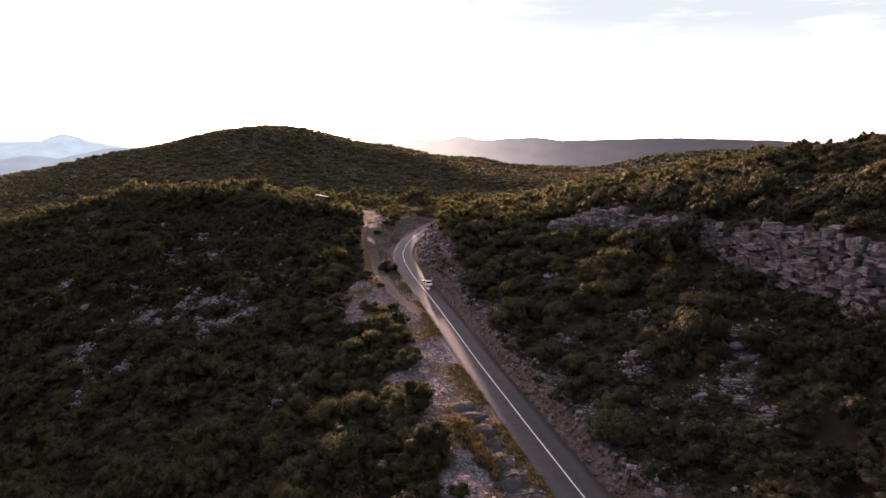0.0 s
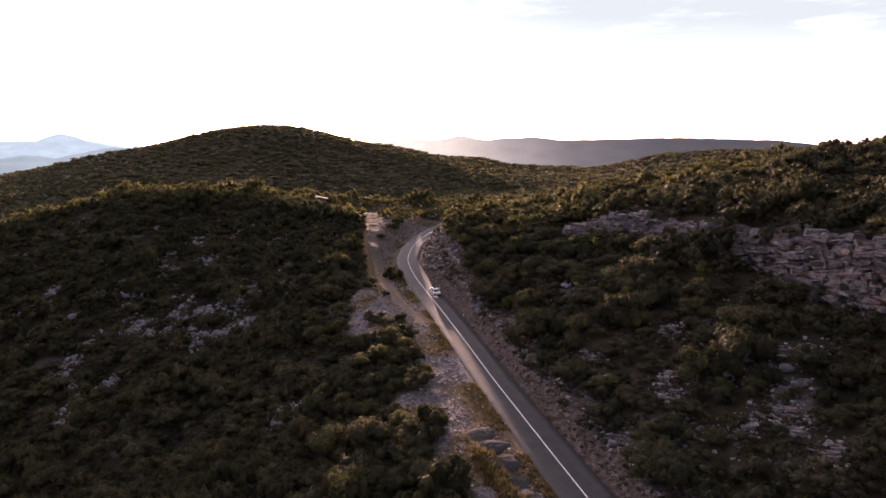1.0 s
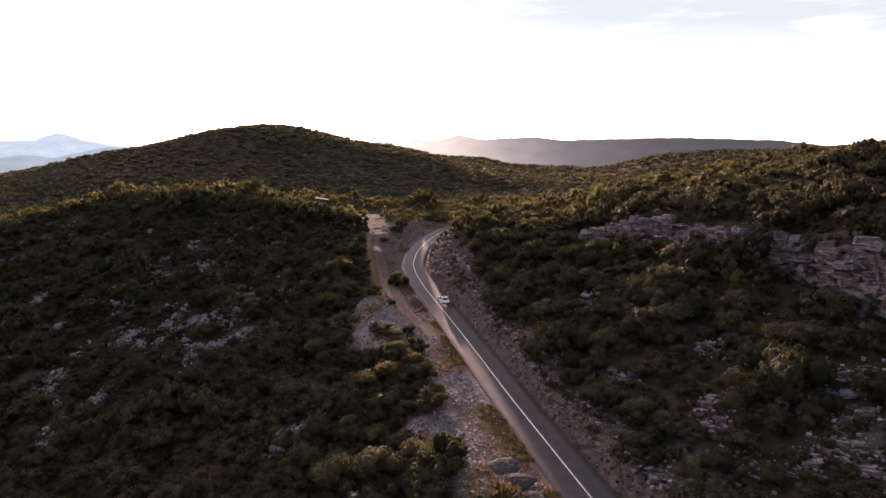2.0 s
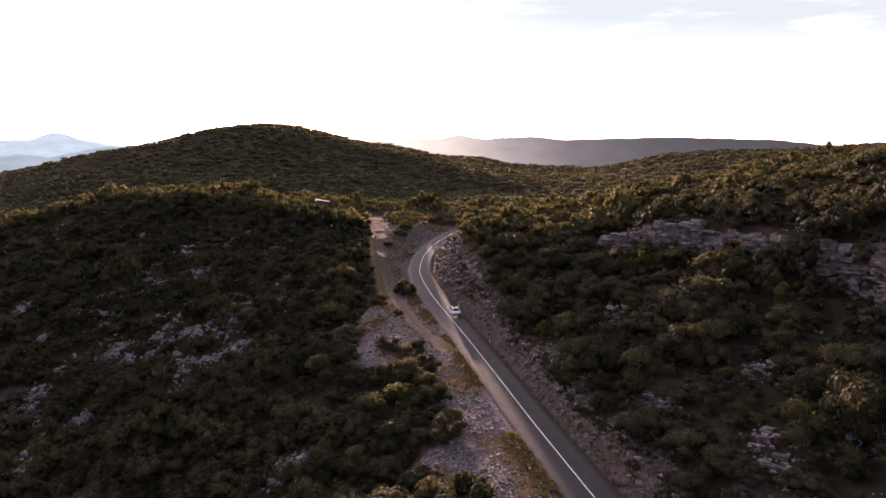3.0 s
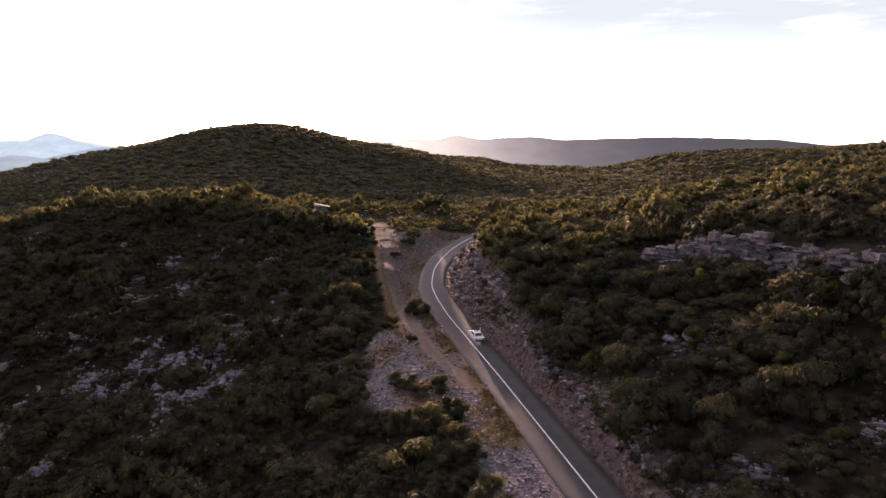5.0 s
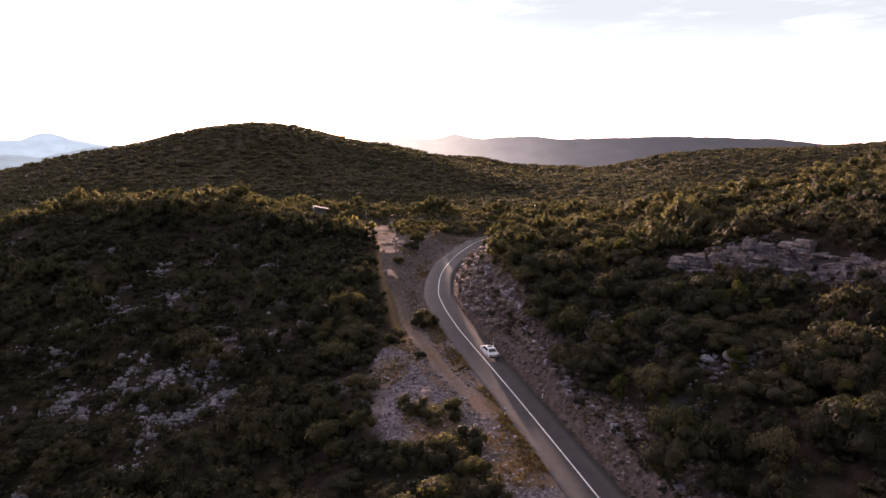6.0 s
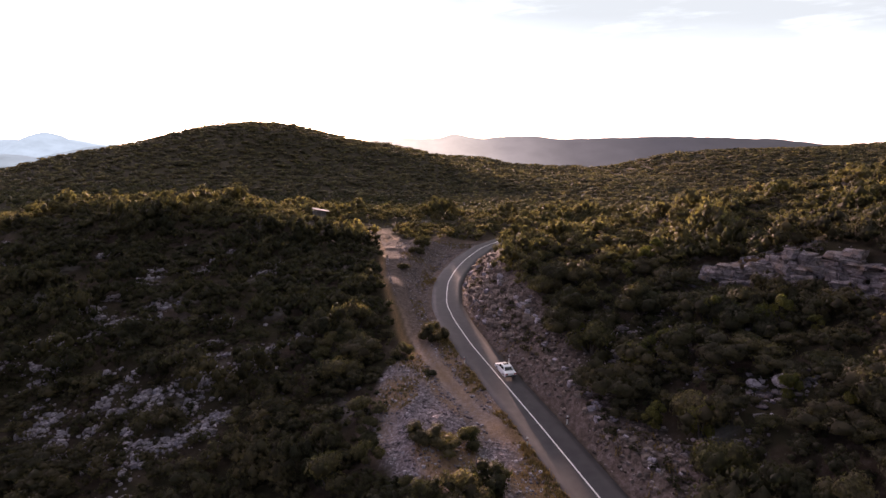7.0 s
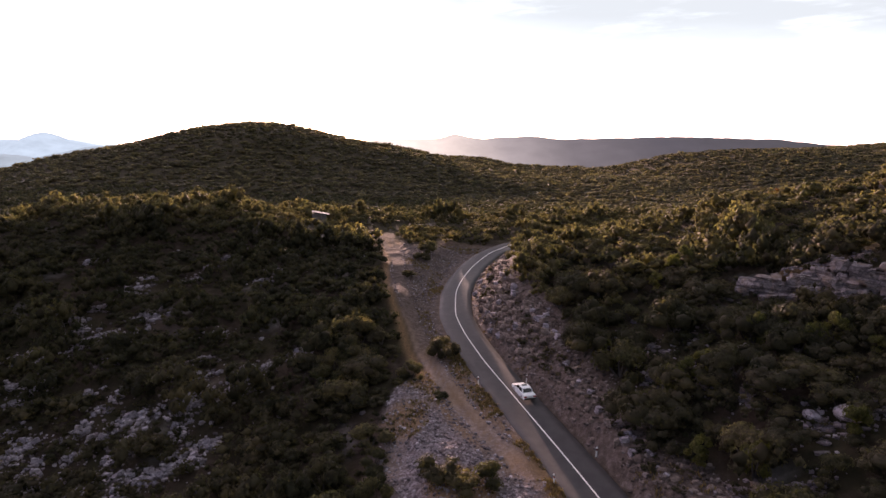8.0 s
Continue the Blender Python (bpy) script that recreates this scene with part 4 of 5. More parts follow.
def hut():
    wall_stone = plain("hut_rubble_wall", (0.13, 0.12, 0.115), 0.9, spread=0.4, scale=3)
    tin = plain("pale_sheet_roof", (0.26, 0.255, 0.25), 0.95, specular=0.02, spread=0.15, scale=2)
    wood = plain("grey_door_boards", (0.10, 0.085, 0.07), 0.8)
    thing = tagged(new("hut"), "small grey stone hut with a pale sheet roof", "hut")
    for name, low, top in (("wall", (-1.7, -1.4, -1.6), (-0.55, -1.1, 2.1)), ("wall", (0.35, -1.4, -1.6), (1.7, -1.1, 2.1)), ("wall", (-0.55, -1.4, 1.85), (0.35, -1.1, 2.1)),
                           ("wall", (-1.7, -1.1, -1.6), (-1.4, 1.4, 2.25)), ("wall", (1.4, -1.1, -1.6), (1.7, 1.4, 1.95)), ("wall", (-1.4, 1.1, -1.6), (1.4, 1.4, 2.1))):
        bm = bmesh.new()
        box(bm, low, top, 0.03)
        part(name, bm, wall_stone, thing)
    bm = bmesh.new()
    box(bm, (-2.2, -1.7, 2.16), (2.1, 1.7, 2.26), 0.02)
    roof = part("roof", bm, tin, thing, "pale weathered sheet roof")
    roof.matrix_basis = Matrix.Translation((0, 0, 0.1)) @ Matrix.Rotation(0.2, 4, "Y")
    bm = bmesh.new()
    box(bm, (-0.55, -1.3, -0.3), (0.35, -1.24, 1.85), 0.01)
    part("door", bm, wood, thing)
    return thing


shed = hut()
shed.matrix_basis = Matrix.LocRotScale((-42.0, 216.0, float(ground(-42.0, 216.0)) + 0.7), Euler((0, 0, 0.2)), None)


# ---- dry grass ----
def tussocks(name, label, places, blades, mat=None):
    """Tufts of bent blades joined into one: x, y, height."""
    rng = np.random.default_rng(23)
    places = np.repeat(np.array(places), blades, axis=0)
    n = len(places)
    a, lean = rng.uniform(0, 6.283, n), rng.uniform(0.15, 0.75, n)
    tall = places[:, 2] * rng.uniform(0.6, 1.1, n)
    root = np.stack([places[:, 0] + rng.normal(0, 0.12, n), places[:, 1] + rng.normal(0, 0.12, n)], -1)
    z = ground(root[:, 0], root[:, 1]) - 0.03
    wide = 0.05 * (0.6 + places[:, 2])
    side = np.stack([-np.sin(a), np.cos(a)], -1) * wide[:, None]
    tip = root + np.stack([np.cos(a), np.sin(a)], -1) * (tall * lean)[:, None]
    mid = root + np.stack([np.cos(a), np.sin(a)], -1) * (tall * lean * 0.35)[:, None]
    v = np.stack([np.column_stack([root - side, z]), np.column_stack([root + side, z]), np.column_stack([mid + side * 0.8, z + tall * 0.6]),
                  np.column_stack([mid - side * 0.8, z + tall * 0.6]), np.column_stack([tip, z + tall])], 1).reshape(-1, 3)
    base = 5 * np.arange(n)[:, None]
    f = np.concatenate([base + [0, 1, 2], base + [0, 2, 3], base + [3, 2, 4]])
    ob = sheet(name, v, f, mat or STRAW)
    return tagged(ob, label, "grass", kind="stuff")


grass_rnd = random.Random(5)
verge_tufts, tall_tufts, scattered = [], [], []
for _ in range(2600):
    y = grass_rnd.uniform(46, 196)
    s = -(2.75 + abs(grass_rnd.gauss(0, 1.1)))
    x = float(road_x(y)) + s
    if float(grain(x, y, 6, 33)) > (-0.35 if y < 138 else 0.4) and float(track_gap(x, y)) > 1.2:
        verge_tufts.append((x, y, grass_rnd.uniform(0.15, 0.5)))
for _ in range(6000):
    y = grass_rnd.uniform(46, 200)
    x = float(road_x(y)) - grass_rnd.uniform(4, 17)
    if float(bare(x, y)) > 0.5 and float(grain(x, y, 5.5, 34)) > 0.18 and float(track_gap(x, y)) > 1.2:
        scattered.append((x, y, grass_rnd.uniform(0.15, 0.45)))
for _ in range(170):
    k = grass_rnd.random()
    tall_tufts.append((1.9 + 3.6 * k + grass_rnd.gauss(0, 0.5), 68.5 - 9.5 * k + grass_rnd.gauss(0, 0.7), grass_rnd.uniform(0.6, 1.15)))
bank_tufts = []
for _ in range(1100):
    y = grass_rnd.uniform(48, 192)
    x = beside_road(y, grass_rnd.uniform(2.9, 7.6))
    if float(grain(x, y, 4, 44)) > -0.1:
        bank_tufts.append((x, y, grass_rnd.uniform(0.15, 0.5)))
tussocks("bank_grass", "dry brown grass tufts on the stony road bank", bank_tufts, 7)
tussocks("verge_grass", "short dry orange-brown grass along the road edge", verge_tufts, 9)
tussocks("shoulder_grass", "dry straw tufts scattered over the gravel shoulder", scattered, 7)
tussocks("tall_grass", "tall yellow dry grass beside the asphalt heaps", tall_tufts, 14)


# ---- roadside marker posts ----
def marker_post():
    body = plain("white_post_plastic", (0.70, 0.69, 0.67), 0.5, spread=0.06)
    band = plain("black_post_band", (0.015, 0.015, 0.015), 0.5)
    red = plain("red_reflector", (0.45, 0.03, 0.02), 0.25)
    thing = tagged(new("marker_post"), "white roadside marker post with a black band", "post", "marker posts along the road")
    bm = bmesh.new()
    profile(bm, [(-0.05, -0.15), (0.05, -0.15), (0.05, 1.0), (-0.05, 0.95)], 0.06, 0.0, 0.01)
    part("post", bm, body, thing)
    bm = bmesh.new()
    box(bm, (-0.066, -0.056, 0.62), (0.066, 0.056, 0.86), 0.004)
    black = part("band", bm, band, thing, "black painted band")
    bm = bmesh.new()
    box(bm, (-0.03, -0.066, 0.66), (0.03, -0.05, 0.82), 0.004)
    part("reflector", bm, red, black, "red reflector")
    return thing


POSTS = ((130.8, 2.95), (130.4, -3.0), (114.4, 3.0), (110.0, -2.95))
first_post = marker_post()
for k, (y, s) in enumerate(POSTS):
    x = float(road_x(y)) + s
    m = pose(x, y, float(ground(x, y)), 0, 3 * (-1) ** k, 12)
    if k == 0:
        first_post.matrix_basis = m
    else:
        copy_thing(first_post, m)


# ---- masts on the far ridge ----
def mast(x, y, z, tall):
    steel = plain("galvanised_mast", (0.12, 0.12, 0.12), 0.6, 0.5)
    thing = tagged(new("mast"), "thin grey steel mast on the far ridge", "mast", "masts on the far ridge")
    bm = bmesh.new()
    bmesh.ops.create_cone(bm, cap_ends=True, segments=6, radius1=0.4, radius2=0.2, depth=tall, matrix=Matrix.Translation((0, 0, tall / 2)))
    part("pole", bm, steel, thing)
    for k in (0.78, 0.92):
        bm = bmesh.new()
        box(bm, (-0.9, -0.2, tall * k), (0.9, 0.2, tall * k + 0.35), 0.04)
        part("crossarm", bm, steel, thing)
    thing.matrix_basis = pose(x, y, z)
    return thing


for x, tall in ((560, 13), (872, 15), (1038, 13)):
    mast(x, 1800, float(np.interp(x, [423, 629, 820, 948, 1045], [45, 51, 46, 42, 30])) - 2, tall)

# ---- scrub ----
def leaf_sprays(lobes, count, size, rng):
    """Small leaf sprays that clothe the lobes of a crown, as corner and face arrays."""
    weights = np.array([r * r for _, r in lobes])
    pick = rng.choice(len(lobes), count, p=weights / weights.sum())
    c = np.array([tuple(p) for p, _ in lobes])[pick]
    r = np.array([q for _, q in lobes])[pick]
    n = rng.normal(size=(count, 3))
    n[:, 2] = np.abs(n[:, 2]) * 1.1 - 0.3
    n /= np.linalg.norm(n, axis=1)[:, None]
    at = c + n * (r * rng.uniform(0.86, 1.1, count))[:, None] * np.array([1, 1, 0.85])
    at[:, 2] = np.maximum(at[:, 2], 0.05)
    facing = n + rng.normal(size=(count, 3)) * 0.22
    facing /= np.linalg.norm(facing, axis=1)[:, None]
    a = np.cross(facing, rng.normal(size=(count, 3)))
    a /= np.linalg.norm(a, axis=1)[:, None]
    b = np.cross(facing, a)
    s = size * rng.uniform(0.6, 1.3, count)[:, None]
    v = np.stack([at + a * s * 1.15, at - a * s * 0.5 + b * s * 0.75, at - a * s * 0.5 - b * s * 0.75], 1).reshape(-1, 3)
    return v, np.arange(count * 3).reshape(-1, 3)


def crown_lobes(rng, lobes, wide, tall, girth):
    made = []
    for k in range(lobes):
        a, d = rng.uniform(0, 6.283), wide * 0.72 * math.sqrt(rng.uniform(0, 1))
        r = wide * rng.uniform(*girth)
        crest = tall * (1 - 0.55 * (d / wide) ** 1.3) - r * rng.uniform(0.7, 1.2)
        z = max(r * 0.45, crest * (rng.uniform(0.2, 0.8) if k % 3 == 2 else 1.0))
        made.append((Vector((d * math.cos(a), d * math.sin(a), z)), r))
    return made


def ball(rings):
    """A coarse ball of 8 or 20 triangles, for the hearts of crowns."""
    if rings == 1:
        v = np.array([(1, 0, 0), (0, 1, 0), (-1, 0, 0), (0, -1, 0), (0, 0, 1), (0, 0, -1)], float)
        return v, np.array([(0, 1, 4), (1, 2, 4), (2, 3, 4), (3, 0, 4), (1, 0, 5), (2, 1, 5), (3, 2, 5), (0, 3, 5)])
    bm = bmesh.new()
    bmesh.ops.create_icosphere(bm, subdivisions=1, radius=1.0)
    bm.verts.index_update()
    v, f = np.array([tuple(p.co) for p in bm.verts]), np.array([[p.index for p in q.verts] for q in bm.faces])
    bm.free()
    return v, f


def crown_arrays(seed, lobes, leaves, wide, tall, size, girth=(0.22, 0.4), rings=2):
    """A crown about 2 * wide across: leaf sprays over rounded leafy hearts."""
    rng = np.random.default_rng(seed)
    pieces = crown_lobes(rng, lobes, wide, tall, girth)
    core, sides = ball(rings)
    hearts = [core * r * 0.76 * np.array([1, 1, 0.85]) * rng.uniform(0.7, 1.2, (len(core), 1)) + np.array(tuple(p)) for p, r in pieces]
    tris = [sides + len(core) * k for k in range(len(pieces))]
    v, q = leaf_sprays(pieces, leaves, size, rng)
    q = q + len(core) * len(pieces)
    return np.concatenate(hearts + [v]), np.concatenate(tris + [q])


def crowns_in_one(name, label, spots, models, mat):
    """Many crowns joined into one object: spots are x, y, z, size, height factor, turn."""
    vs, fs, base, tones = [], [], 0, []
    pick = random.Random(len(spots))
    for k, (x, y, z, w, h, a) in enumerate(spots):
        v, f = models[k % len(models)]
        c, s = math.cos(a) * w, math.sin(a) * w
        vs.append(np.stack([x + v[:, 0] * c - v[:, 1] * s, y + v[:, 0] * s + v[:, 1] * c, z + v[:, 2] * w * h], -1))
        fs.append(f + base)
        tones.append(np.full(len(v), pick.random()))
        base += len(v)
    ob = sheet(name, np.concatenate(vs), np.concatenate(fs), mat, rounded=True)
    layer(ob.data, "tone", np.concatenate(tones))
    return tagged(ob, label, "shrubs", kind="stuff")


def open_ground(x, y):
    """Where no bush stands: road, shoulder, track, cliff face."""
    s = float(beside(x, y))
    if -3.6 < s < float(np.interp(y, [122, 136, 150, 157, 163, 170, 177, 190, 198, 206], [6.3, 8.6, 8.2, 8.4, 10.2, 11.5, 13.0, 15.0, 14.0, 10.5])) + 1.2 * float(grain(x, y, 5, 61)):
        return True
    if float(bare(x, y)) > 0.3 or (float(track_gap(x, y)) < 2.9 and 112 < y < 225):
        return True
    c = x - float(cliff_x(y))
    if s > 12 and float(cliff_rise(y)) > 0.3 and -1.3 < c < (0.2 if y < 119 else 2.2):
        return True
    if float(np.min((ROCKY[:, 0] - x) ** 2 + (ROCKY[:, 1] - y + 0.6) ** 2)) < (1.75 if x < 0 else 1.4) ** 2:
        return True
    if (x + 41.0) ** 2 + ((y - 208.5) / 2.0) ** 2 < 22:
        return True
    return False


def thin(x, y):
    """How bare the scrub is, 0 to 1: rocky clearings."""
    s = float(beside(x, y))
    if s < -16:
        return 0.2 * float(smooth(0.3, 0.7, grain(x, y, 7.5, 37)))
    if s > 9:
        return 0.15 * float(smooth(0.3, 0.6, grain(x, y, 6.5, 36)))
    return 0.0


rnd = random.Random(7)
near_spots, front_spots, mid_spots, low_spots, back_spots, far_spots, shaded_spots = [], [], [], [], [], [], []
y = 44.0
while y < 250:
    cell = 2.6 if y < 150 else 3.2
    x = -(0.72 * y + 8)
    while x < 0.72 * y + 8:
        px, py = x + rnd.uniform(-0.45, 0.45) * cell, y + rnd.uniform(-0.45, 0.45) * cell
        size = rnd.choice((0.6, 0.72, 0.85, 1.0, 1.25, 1.65)) * (1 + 0.3 * float(grain(px, py, 8.5, 71)))
        roll = rnd.random()
        if not open_ground(px, py) and roll > thin(px, py):
            s = float(beside(px, py))
            if 198 < py < 242 and -40 < px < 14:
                size *= 0.62
            # low wind-shorn bushes on the open crest
            size = min(size, 0.8 if px > 62 and 140 < py < 165 else 1.75)
            if s < -3.9 and s > -float(gravel_reach(py)) - 2:
                size *= 0.9
            clump = 1 + 0.45 * float(grain(px, py, 10, 72))
            spot = (px, py, float(ground(px, py)) - 0.1, size, rnd.uniform(0.85, 1.15) * clump, rnd.uniform(0, 6.28))
            if 60 < py < 150 and -24 < s < 26 and rnd.random() < 0.85 and len(near_spots) < 290:
                near_spots.append(spot)
            elif py < 82:
                front_spots.append((px, py, spot[2], min(size, 1.25), spot[4], spot[5]))
            elif py < 135:
                mid_spots.append(spot)
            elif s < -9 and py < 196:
                # left slope kept apart: its darker leaf colour stands in for shade
                shaded_spots.append(spot)
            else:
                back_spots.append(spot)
            if rnd.random() < 0.9 and py < 205:
                px, py = px + 1.3, py + 1.3
                if not open_ground(px, py):
                    low_spots.append((px, py, float(ground(px, py)) - 0.1, rnd.uniform(0.45, 0.75), rnd.uniform(0.75, 1.0), rnd.uniform(0, 6.28)))
        x += cell
    y += cell
for ox, oy in ROCKY:
    for _ in range(3):
        px, py = ox + rnd.gauss(0, 1.5), oy + rnd.gauss(0, 1.4)
        mid_spots.append((px, py, float(ground(px, py)) - 0.1, rnd.uniform(0.22, 0.45), rnd.uniform(0.8, 1.1), rnd.uniform(0, 6.28)))
for _ in range(150):
    py = rnd.uniform(48, 165)
    px = beside_road(py, rnd.uniform(4.4, 6.8))
    mid_spots.append((px, py, float(ground(px, py)) - 0.08, rnd.uniform(0.15, 0.42), rnd.uniform(0.7, 1.1), rnd.uniform(0, 6.28)))
for _ in range(22):
    px, py = rnd.uniform(-430, -225), rnd.uniform(610, 640)
    far_spots.append((px, py, float(ground(px, py)) - 0.2, rnd.uniform(1.5, 2.3), rnd.uniform(0.9, 1.2), rnd.uniform(0, 6.28)))
y = -34.0
while y < 44:
    x = -74.0
    while x < 84:
        px, py = x + rnd.uniform(-1.4, 1.4), y + rnd.uniform(-1.4, 1.4)
        if not open_ground(px, py) and not -11 < float(beside(px, py)) < 7:
            far_spots.append((px, py, float(ground(px, py)) - 0.1, rnd.uniform(0.7, 1.2), rnd.uniform(0.8, 1.1), rnd.uniform(0, 6.28)))
        x += 3.3
    y += 3.3
y = 250.0
while y < 940:
    cell = 4.2 + (y - 250) * 0.0085
    x = -(0.71 * y + 10)
    while x < 0.71 * y + 10:
        px, py = x + rnd.uniform(-0.5, 0.5) * cell, y + rnd.uniform(-0.5, 0.5) * cell
        if rnd.random() > 0.06:
            far_spots.append((px, py, float(ground(px, py)) - 0.2, rnd.uniform(0.95, 1.4) * (1.0 if y < 400 else 1.4) * cell / 4.2, rnd.uniform(0.55, 0.8) if y < 400 else rnd.uniform(0.36, 0.5), rnd.uniform(0, 6.28)))
        x += cell
    y += cell

front_models = [crown_arrays(400 + k, 15, 720, 2.3, 2.6, 0.09, (0.2, 0.38), 1) for k in range(6)]
mid_models = [crown_arrays(100 + k, 13, 330, 2.3, 2.6, 0.12, (0.18, 0.38), 1) for k in range(8)]
back_models = [crown_arrays(200 + k, 11, 240, 2.45, 2.7, 0.145, (0.18, 0.40), 1) for k in range(6)]
low_models = [crown_arrays(360 + k, 4, 56, 2.3, 2.3, 0.19, (0.3, 0.46), 1) for k in range(5)]
far_models = [crown_arrays(300 + k, 5, 30, 2.4, 2.5, 0.28, (0.3, 0.46), 1) for k in range(5)]
ridge_models = [crown_arrays(340 + k, 3, 10, 2.4, 2.5, 0.42, (0.38, 0.52), 1) for k in range(5)]


def shrub(seed, label, mat, lobes=14, leaves=1150, wide=2.25, tall=2.5, size=0.1):
    """An evergreen bush: several leaning stems under a lumpy crown."""
    rng = np.random.default_rng(seed)
    thing = tagged(new("shrub"), label, "shrub", "shrubs on the hillside")
    v, f = crown_arrays(seed, lobes, leaves, wide, tall, size, (0.22, 0.42))
    crown = sheet("crown", v, f, mat, thing, rounded=True)
    layer(crown.data, "tone", np.full(len(v), 0.5))
    bm = bmesh.new()
    for k in range(4):
        a, lean = k * 1.6 + rng.uniform(0, 0.8), rng.uniform(0.2, 0.5)
        tip = Vector((math.cos(a) * lean * wide, math.sin(a) * lean * wide, tall * 0.4))
        m = look((tip.x / 2, tip.y / 2, tip.z / 2 - 0.12), tip)
        bmesh.ops.create_cone(bm, cap_ends=True, segments=6, radius1=0.03, radius2=0.09, depth=tip.length, matrix=m)
    part("stem", bm, BARK, thing)
    return thing


kinds = [shrub(k, "dense dark green evergreen bush on stony ground", LEAF, wide=1.95 + 0.12 * (k % 3), tall=2.3 + 0.2 * (k % 4)) for k in range(5)]
kinds += [shrub(20 + k, "yellow-green bush with sunlit leaf tips on stony ground", LEAF_PALE, 13, 1150, 2.0, 2.4) for k in range(3)]
# bushes that stand by themselves on the shoulder and along the bank: x, y, size, height
SHOULDER_BUSHES = [(-12.3, 138.8, 1.15, 1.3), (-8.8, 110.0, 0.95, 1.1), (-13.2, 110.8, 1.1, 0.8), (-11.4, 108.6, 1.0, 0.8), (-12.9, 126.9, 0.5, 0.9), (-7.6, 102.5, 1.2, 1.15),
                   (-9.6, 100.6, 1.3, 1.0), (-4.6, 72.2, 1.0, 0.9), (-6.6, 70.4, 1.1, 0.9), (-4.6, 67.6, 1.05, 0.9), (-6.4, 65.0, 1.1, 0.9), (-7.7, 78.0, 1.1, 1.0), (-6.2, 74.6, 1.2, 1.0)]
OTHER_BUSHES = [(-9.5, 74.0, 1.2, 1.0), (-2.5, 57.6, 1.1, 0.9), (1.5, 53.5, 0.8, 0.8), (-5.0, 59.0, 1.2, 0.9), (-14.7, 191.3, 1.25, 1.1), (-15.8, 185.0, 1.0, 0.8), (-18.2, 173.5, 0.8, 0.8),
                (-43.6, 212.6, 0.7, 0.8), (-41.3, 212.0, 0.65, 0.8), (-39.4, 212.8, 0.7, 0.8)]
alone = SHOULDER_BUSHES + OTHER_BUSHES
# taller bushes on the shaded slope, sunlight painted into their yellow-green leaves: x, y
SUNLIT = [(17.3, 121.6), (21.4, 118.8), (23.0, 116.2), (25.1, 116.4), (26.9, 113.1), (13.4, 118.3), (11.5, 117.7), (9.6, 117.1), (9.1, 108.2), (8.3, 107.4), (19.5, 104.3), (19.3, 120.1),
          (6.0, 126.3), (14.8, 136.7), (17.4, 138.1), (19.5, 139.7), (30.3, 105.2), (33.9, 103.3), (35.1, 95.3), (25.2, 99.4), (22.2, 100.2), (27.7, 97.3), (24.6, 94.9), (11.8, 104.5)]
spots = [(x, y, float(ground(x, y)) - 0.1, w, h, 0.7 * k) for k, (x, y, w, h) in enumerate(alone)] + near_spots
bright = [shrub(50 + k, "tall bush with low sunlight put into its yellow-green leaf colour", LEAF_SUNNY, 11, 1300, 1.5, 3.1) for k in range(3)]
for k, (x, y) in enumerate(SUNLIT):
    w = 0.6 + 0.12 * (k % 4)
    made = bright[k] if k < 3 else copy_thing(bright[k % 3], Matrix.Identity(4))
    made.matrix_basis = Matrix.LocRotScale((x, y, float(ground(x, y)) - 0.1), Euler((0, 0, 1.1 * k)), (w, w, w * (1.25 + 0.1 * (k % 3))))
used = 0
for k, (x, y, z, w, h, a) in enumerate(spots):
    model = kinds[(k * 5 + k // 7) % len(kinds)]
    m = Matrix.LocRotScale((x, y, z), Euler((0, 0, a)), (w, w, w * h))
    if used < len(kinds) and model.location.length == 0:
        model.matrix_basis = m
        used += 1
    else:
        made = copy_thing(model, Matrix.Identity(4))
        made.matrix_basis = m
crowns_in_one("shrub_cover", "dense dark green evergreen scrub covering the near slopes", mid_spots, mid_models, LEAF)
crowns_in_one("shrub_cover", "dense dark evergreen scrub at the foot of the slopes", front_spots, front_models, LEAF)
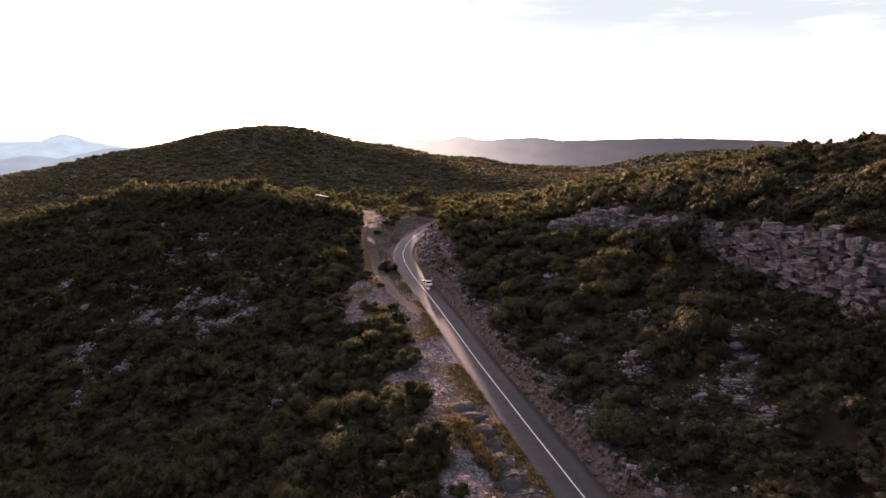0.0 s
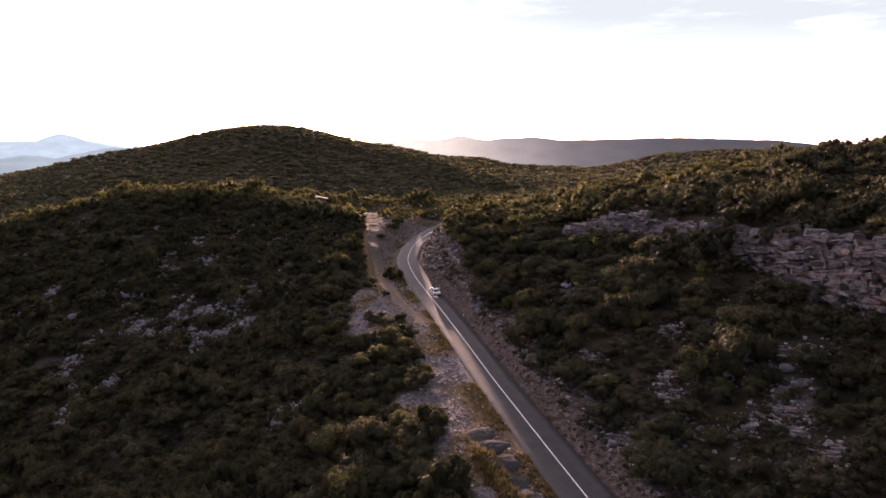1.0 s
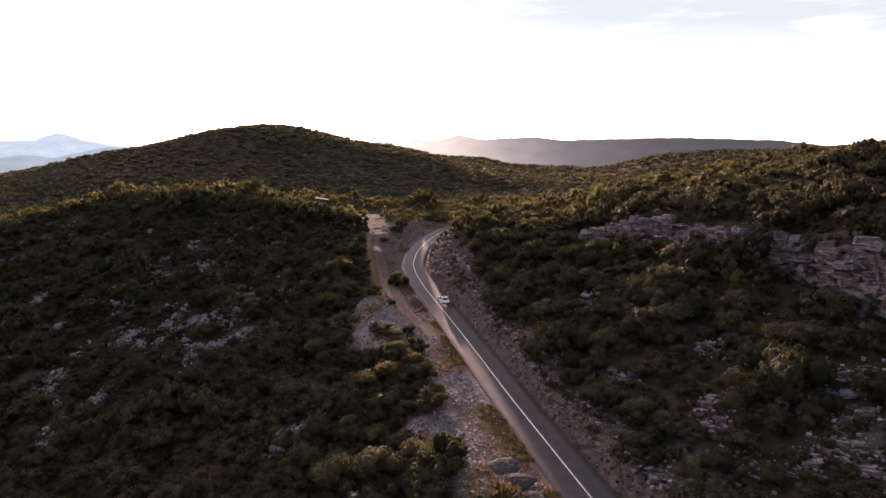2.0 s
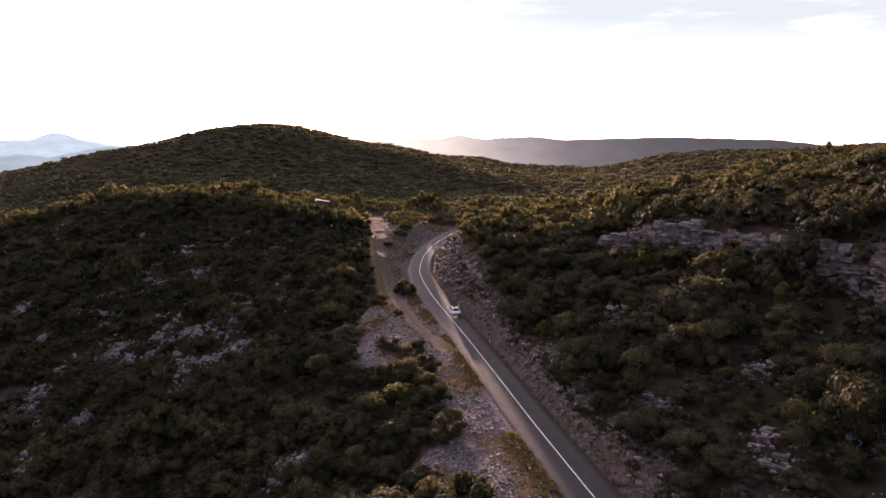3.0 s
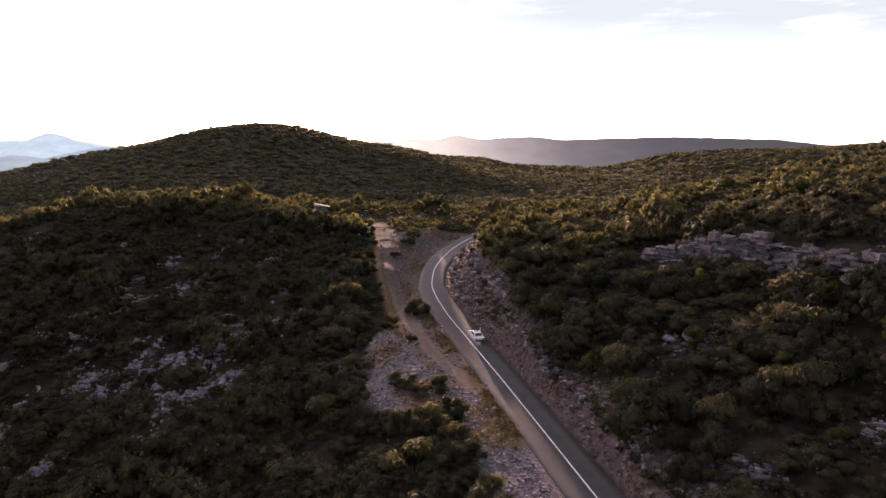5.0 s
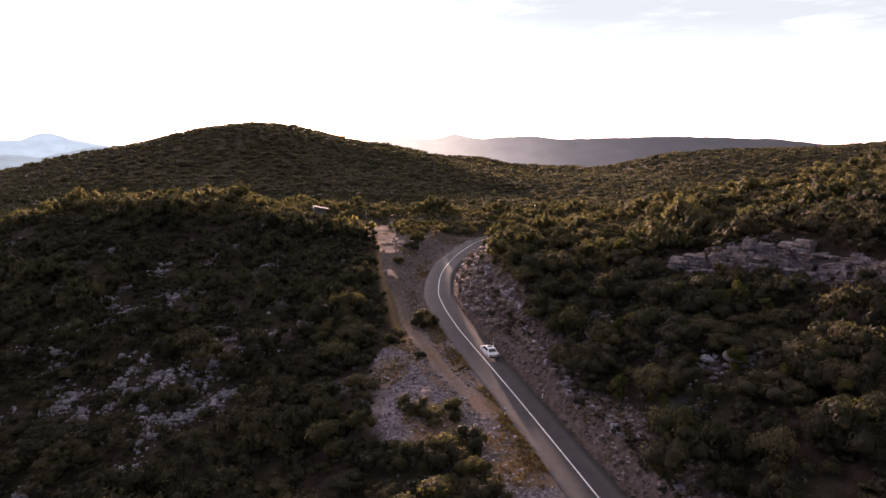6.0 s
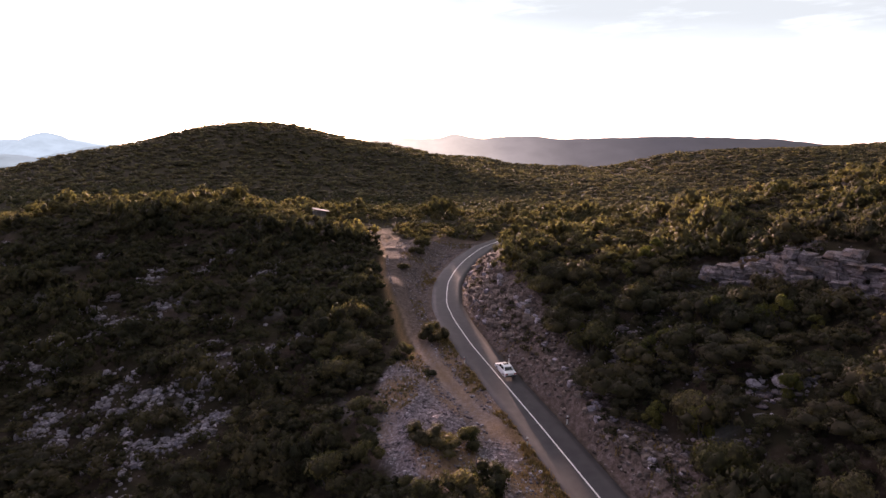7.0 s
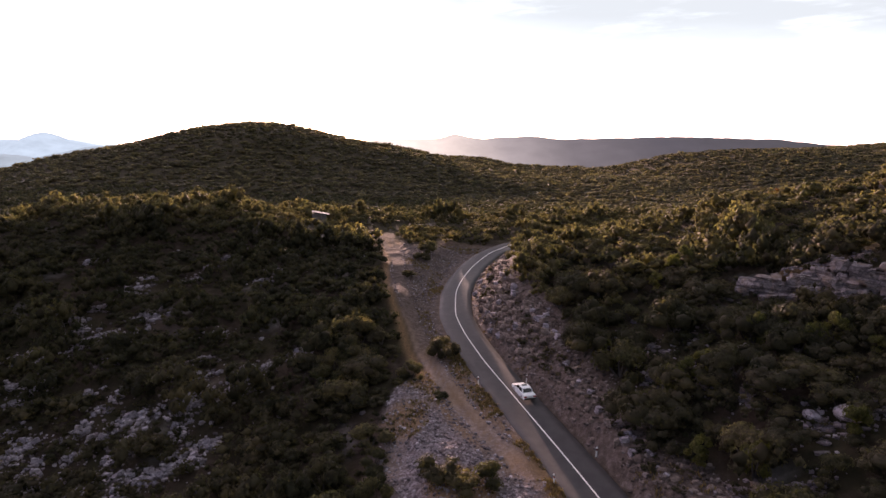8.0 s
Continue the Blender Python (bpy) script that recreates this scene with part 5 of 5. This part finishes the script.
crowns_in_one("low_scrub", "low dark undergrowth between the bushes", low_spots, low_models, LEAF)
# shade and sunlight put into the leaf colour: darker slope, paler plateau
crowns_in_one("shrub_cover", "evergreen scrub on the left slope, leaves coloured darker for shade", shaded_spots, back_models, LEAF)
crowns_in_one("shrub_cover", "evergreen scrub on the rounded plateau, leaves coloured paler for sunlight", back_spots, back_models, LEAF_PALE)
# the far scrub's paler leaf colour stands in for haze
crowns_in_one("far_scrub", "green scrub over the valley floor, leaves paled for haze", [p for p in far_spots if p[1] < 400], far_models, LEAF_HAZED)
crowns_in_one("far_scrub", "far scrub over the round hill and the spur, leaves paled for haze", [p for p in far_spots if p[1] >= 400], ridge_models, LEAF_HAZED)


def tree(seed, x, y, tall, mat, label):
    """A small oak: tapered trunk, limbs and an open crown of leaf clumps."""
    rng = np.random.default_rng(seed)
    thing = tagged(new("tree"), label, "tree")
    bm = bmesh.new()
    bmesh.ops.create_cone(bm, cap_ends=True, segments=8, radius1=0.17, radius2=0.09, depth=tall * 0.55, matrix=Matrix.Translation((0, 0, tall * 0.26)))
    part("trunk", bm, BARK, thing)
    for k in range(5):
        a = k * 1.26 + rng.uniform(-0.3, 0.3)
        root, tip = Vector((0, 0, tall * rng.uniform(0.35, 0.5))), Vector((math.cos(a) * tall * 0.28, math.sin(a) * tall * 0.28, tall * rng.uniform(0.62, 0.8)))
        bm = bmesh.new()
        bmesh.ops.create_cone(bm, cap_ends=True, segments=6, radius1=0.03, radius2=0.07, depth=(tip - root).length, matrix=look(tuple((root + tip) / 2), tuple(tip)))
        part("limb", bm, BARK, thing)
    v, f = crown_arrays(seed, 15, 1600, tall * 0.42, tall * 0.62, 0.11, (0.2, 0.36))
    v = v + np.array([0, 0, tall * 0.36])
    crown = sheet("crown", v, f, mat, thing, rounded=True)
    layer(crown.data, "tone", np.full(len(v), 0.5))
    thing.matrix_basis = pose(x, y, float(ground(x, y)) - 0.1)
    return thing


tree(71, 51.6, 176.7, 4.6, LEAF_RUSTY, "small rusty-brown oak standing above the scrub")
tree(72, 83.0, 124.0, 3.6, LEAF, "small dark oak on the crest of the slope")
tree(73, 33.0, 186.0, 4.2, LEAF, "dark rounded oak above the scrub slope")
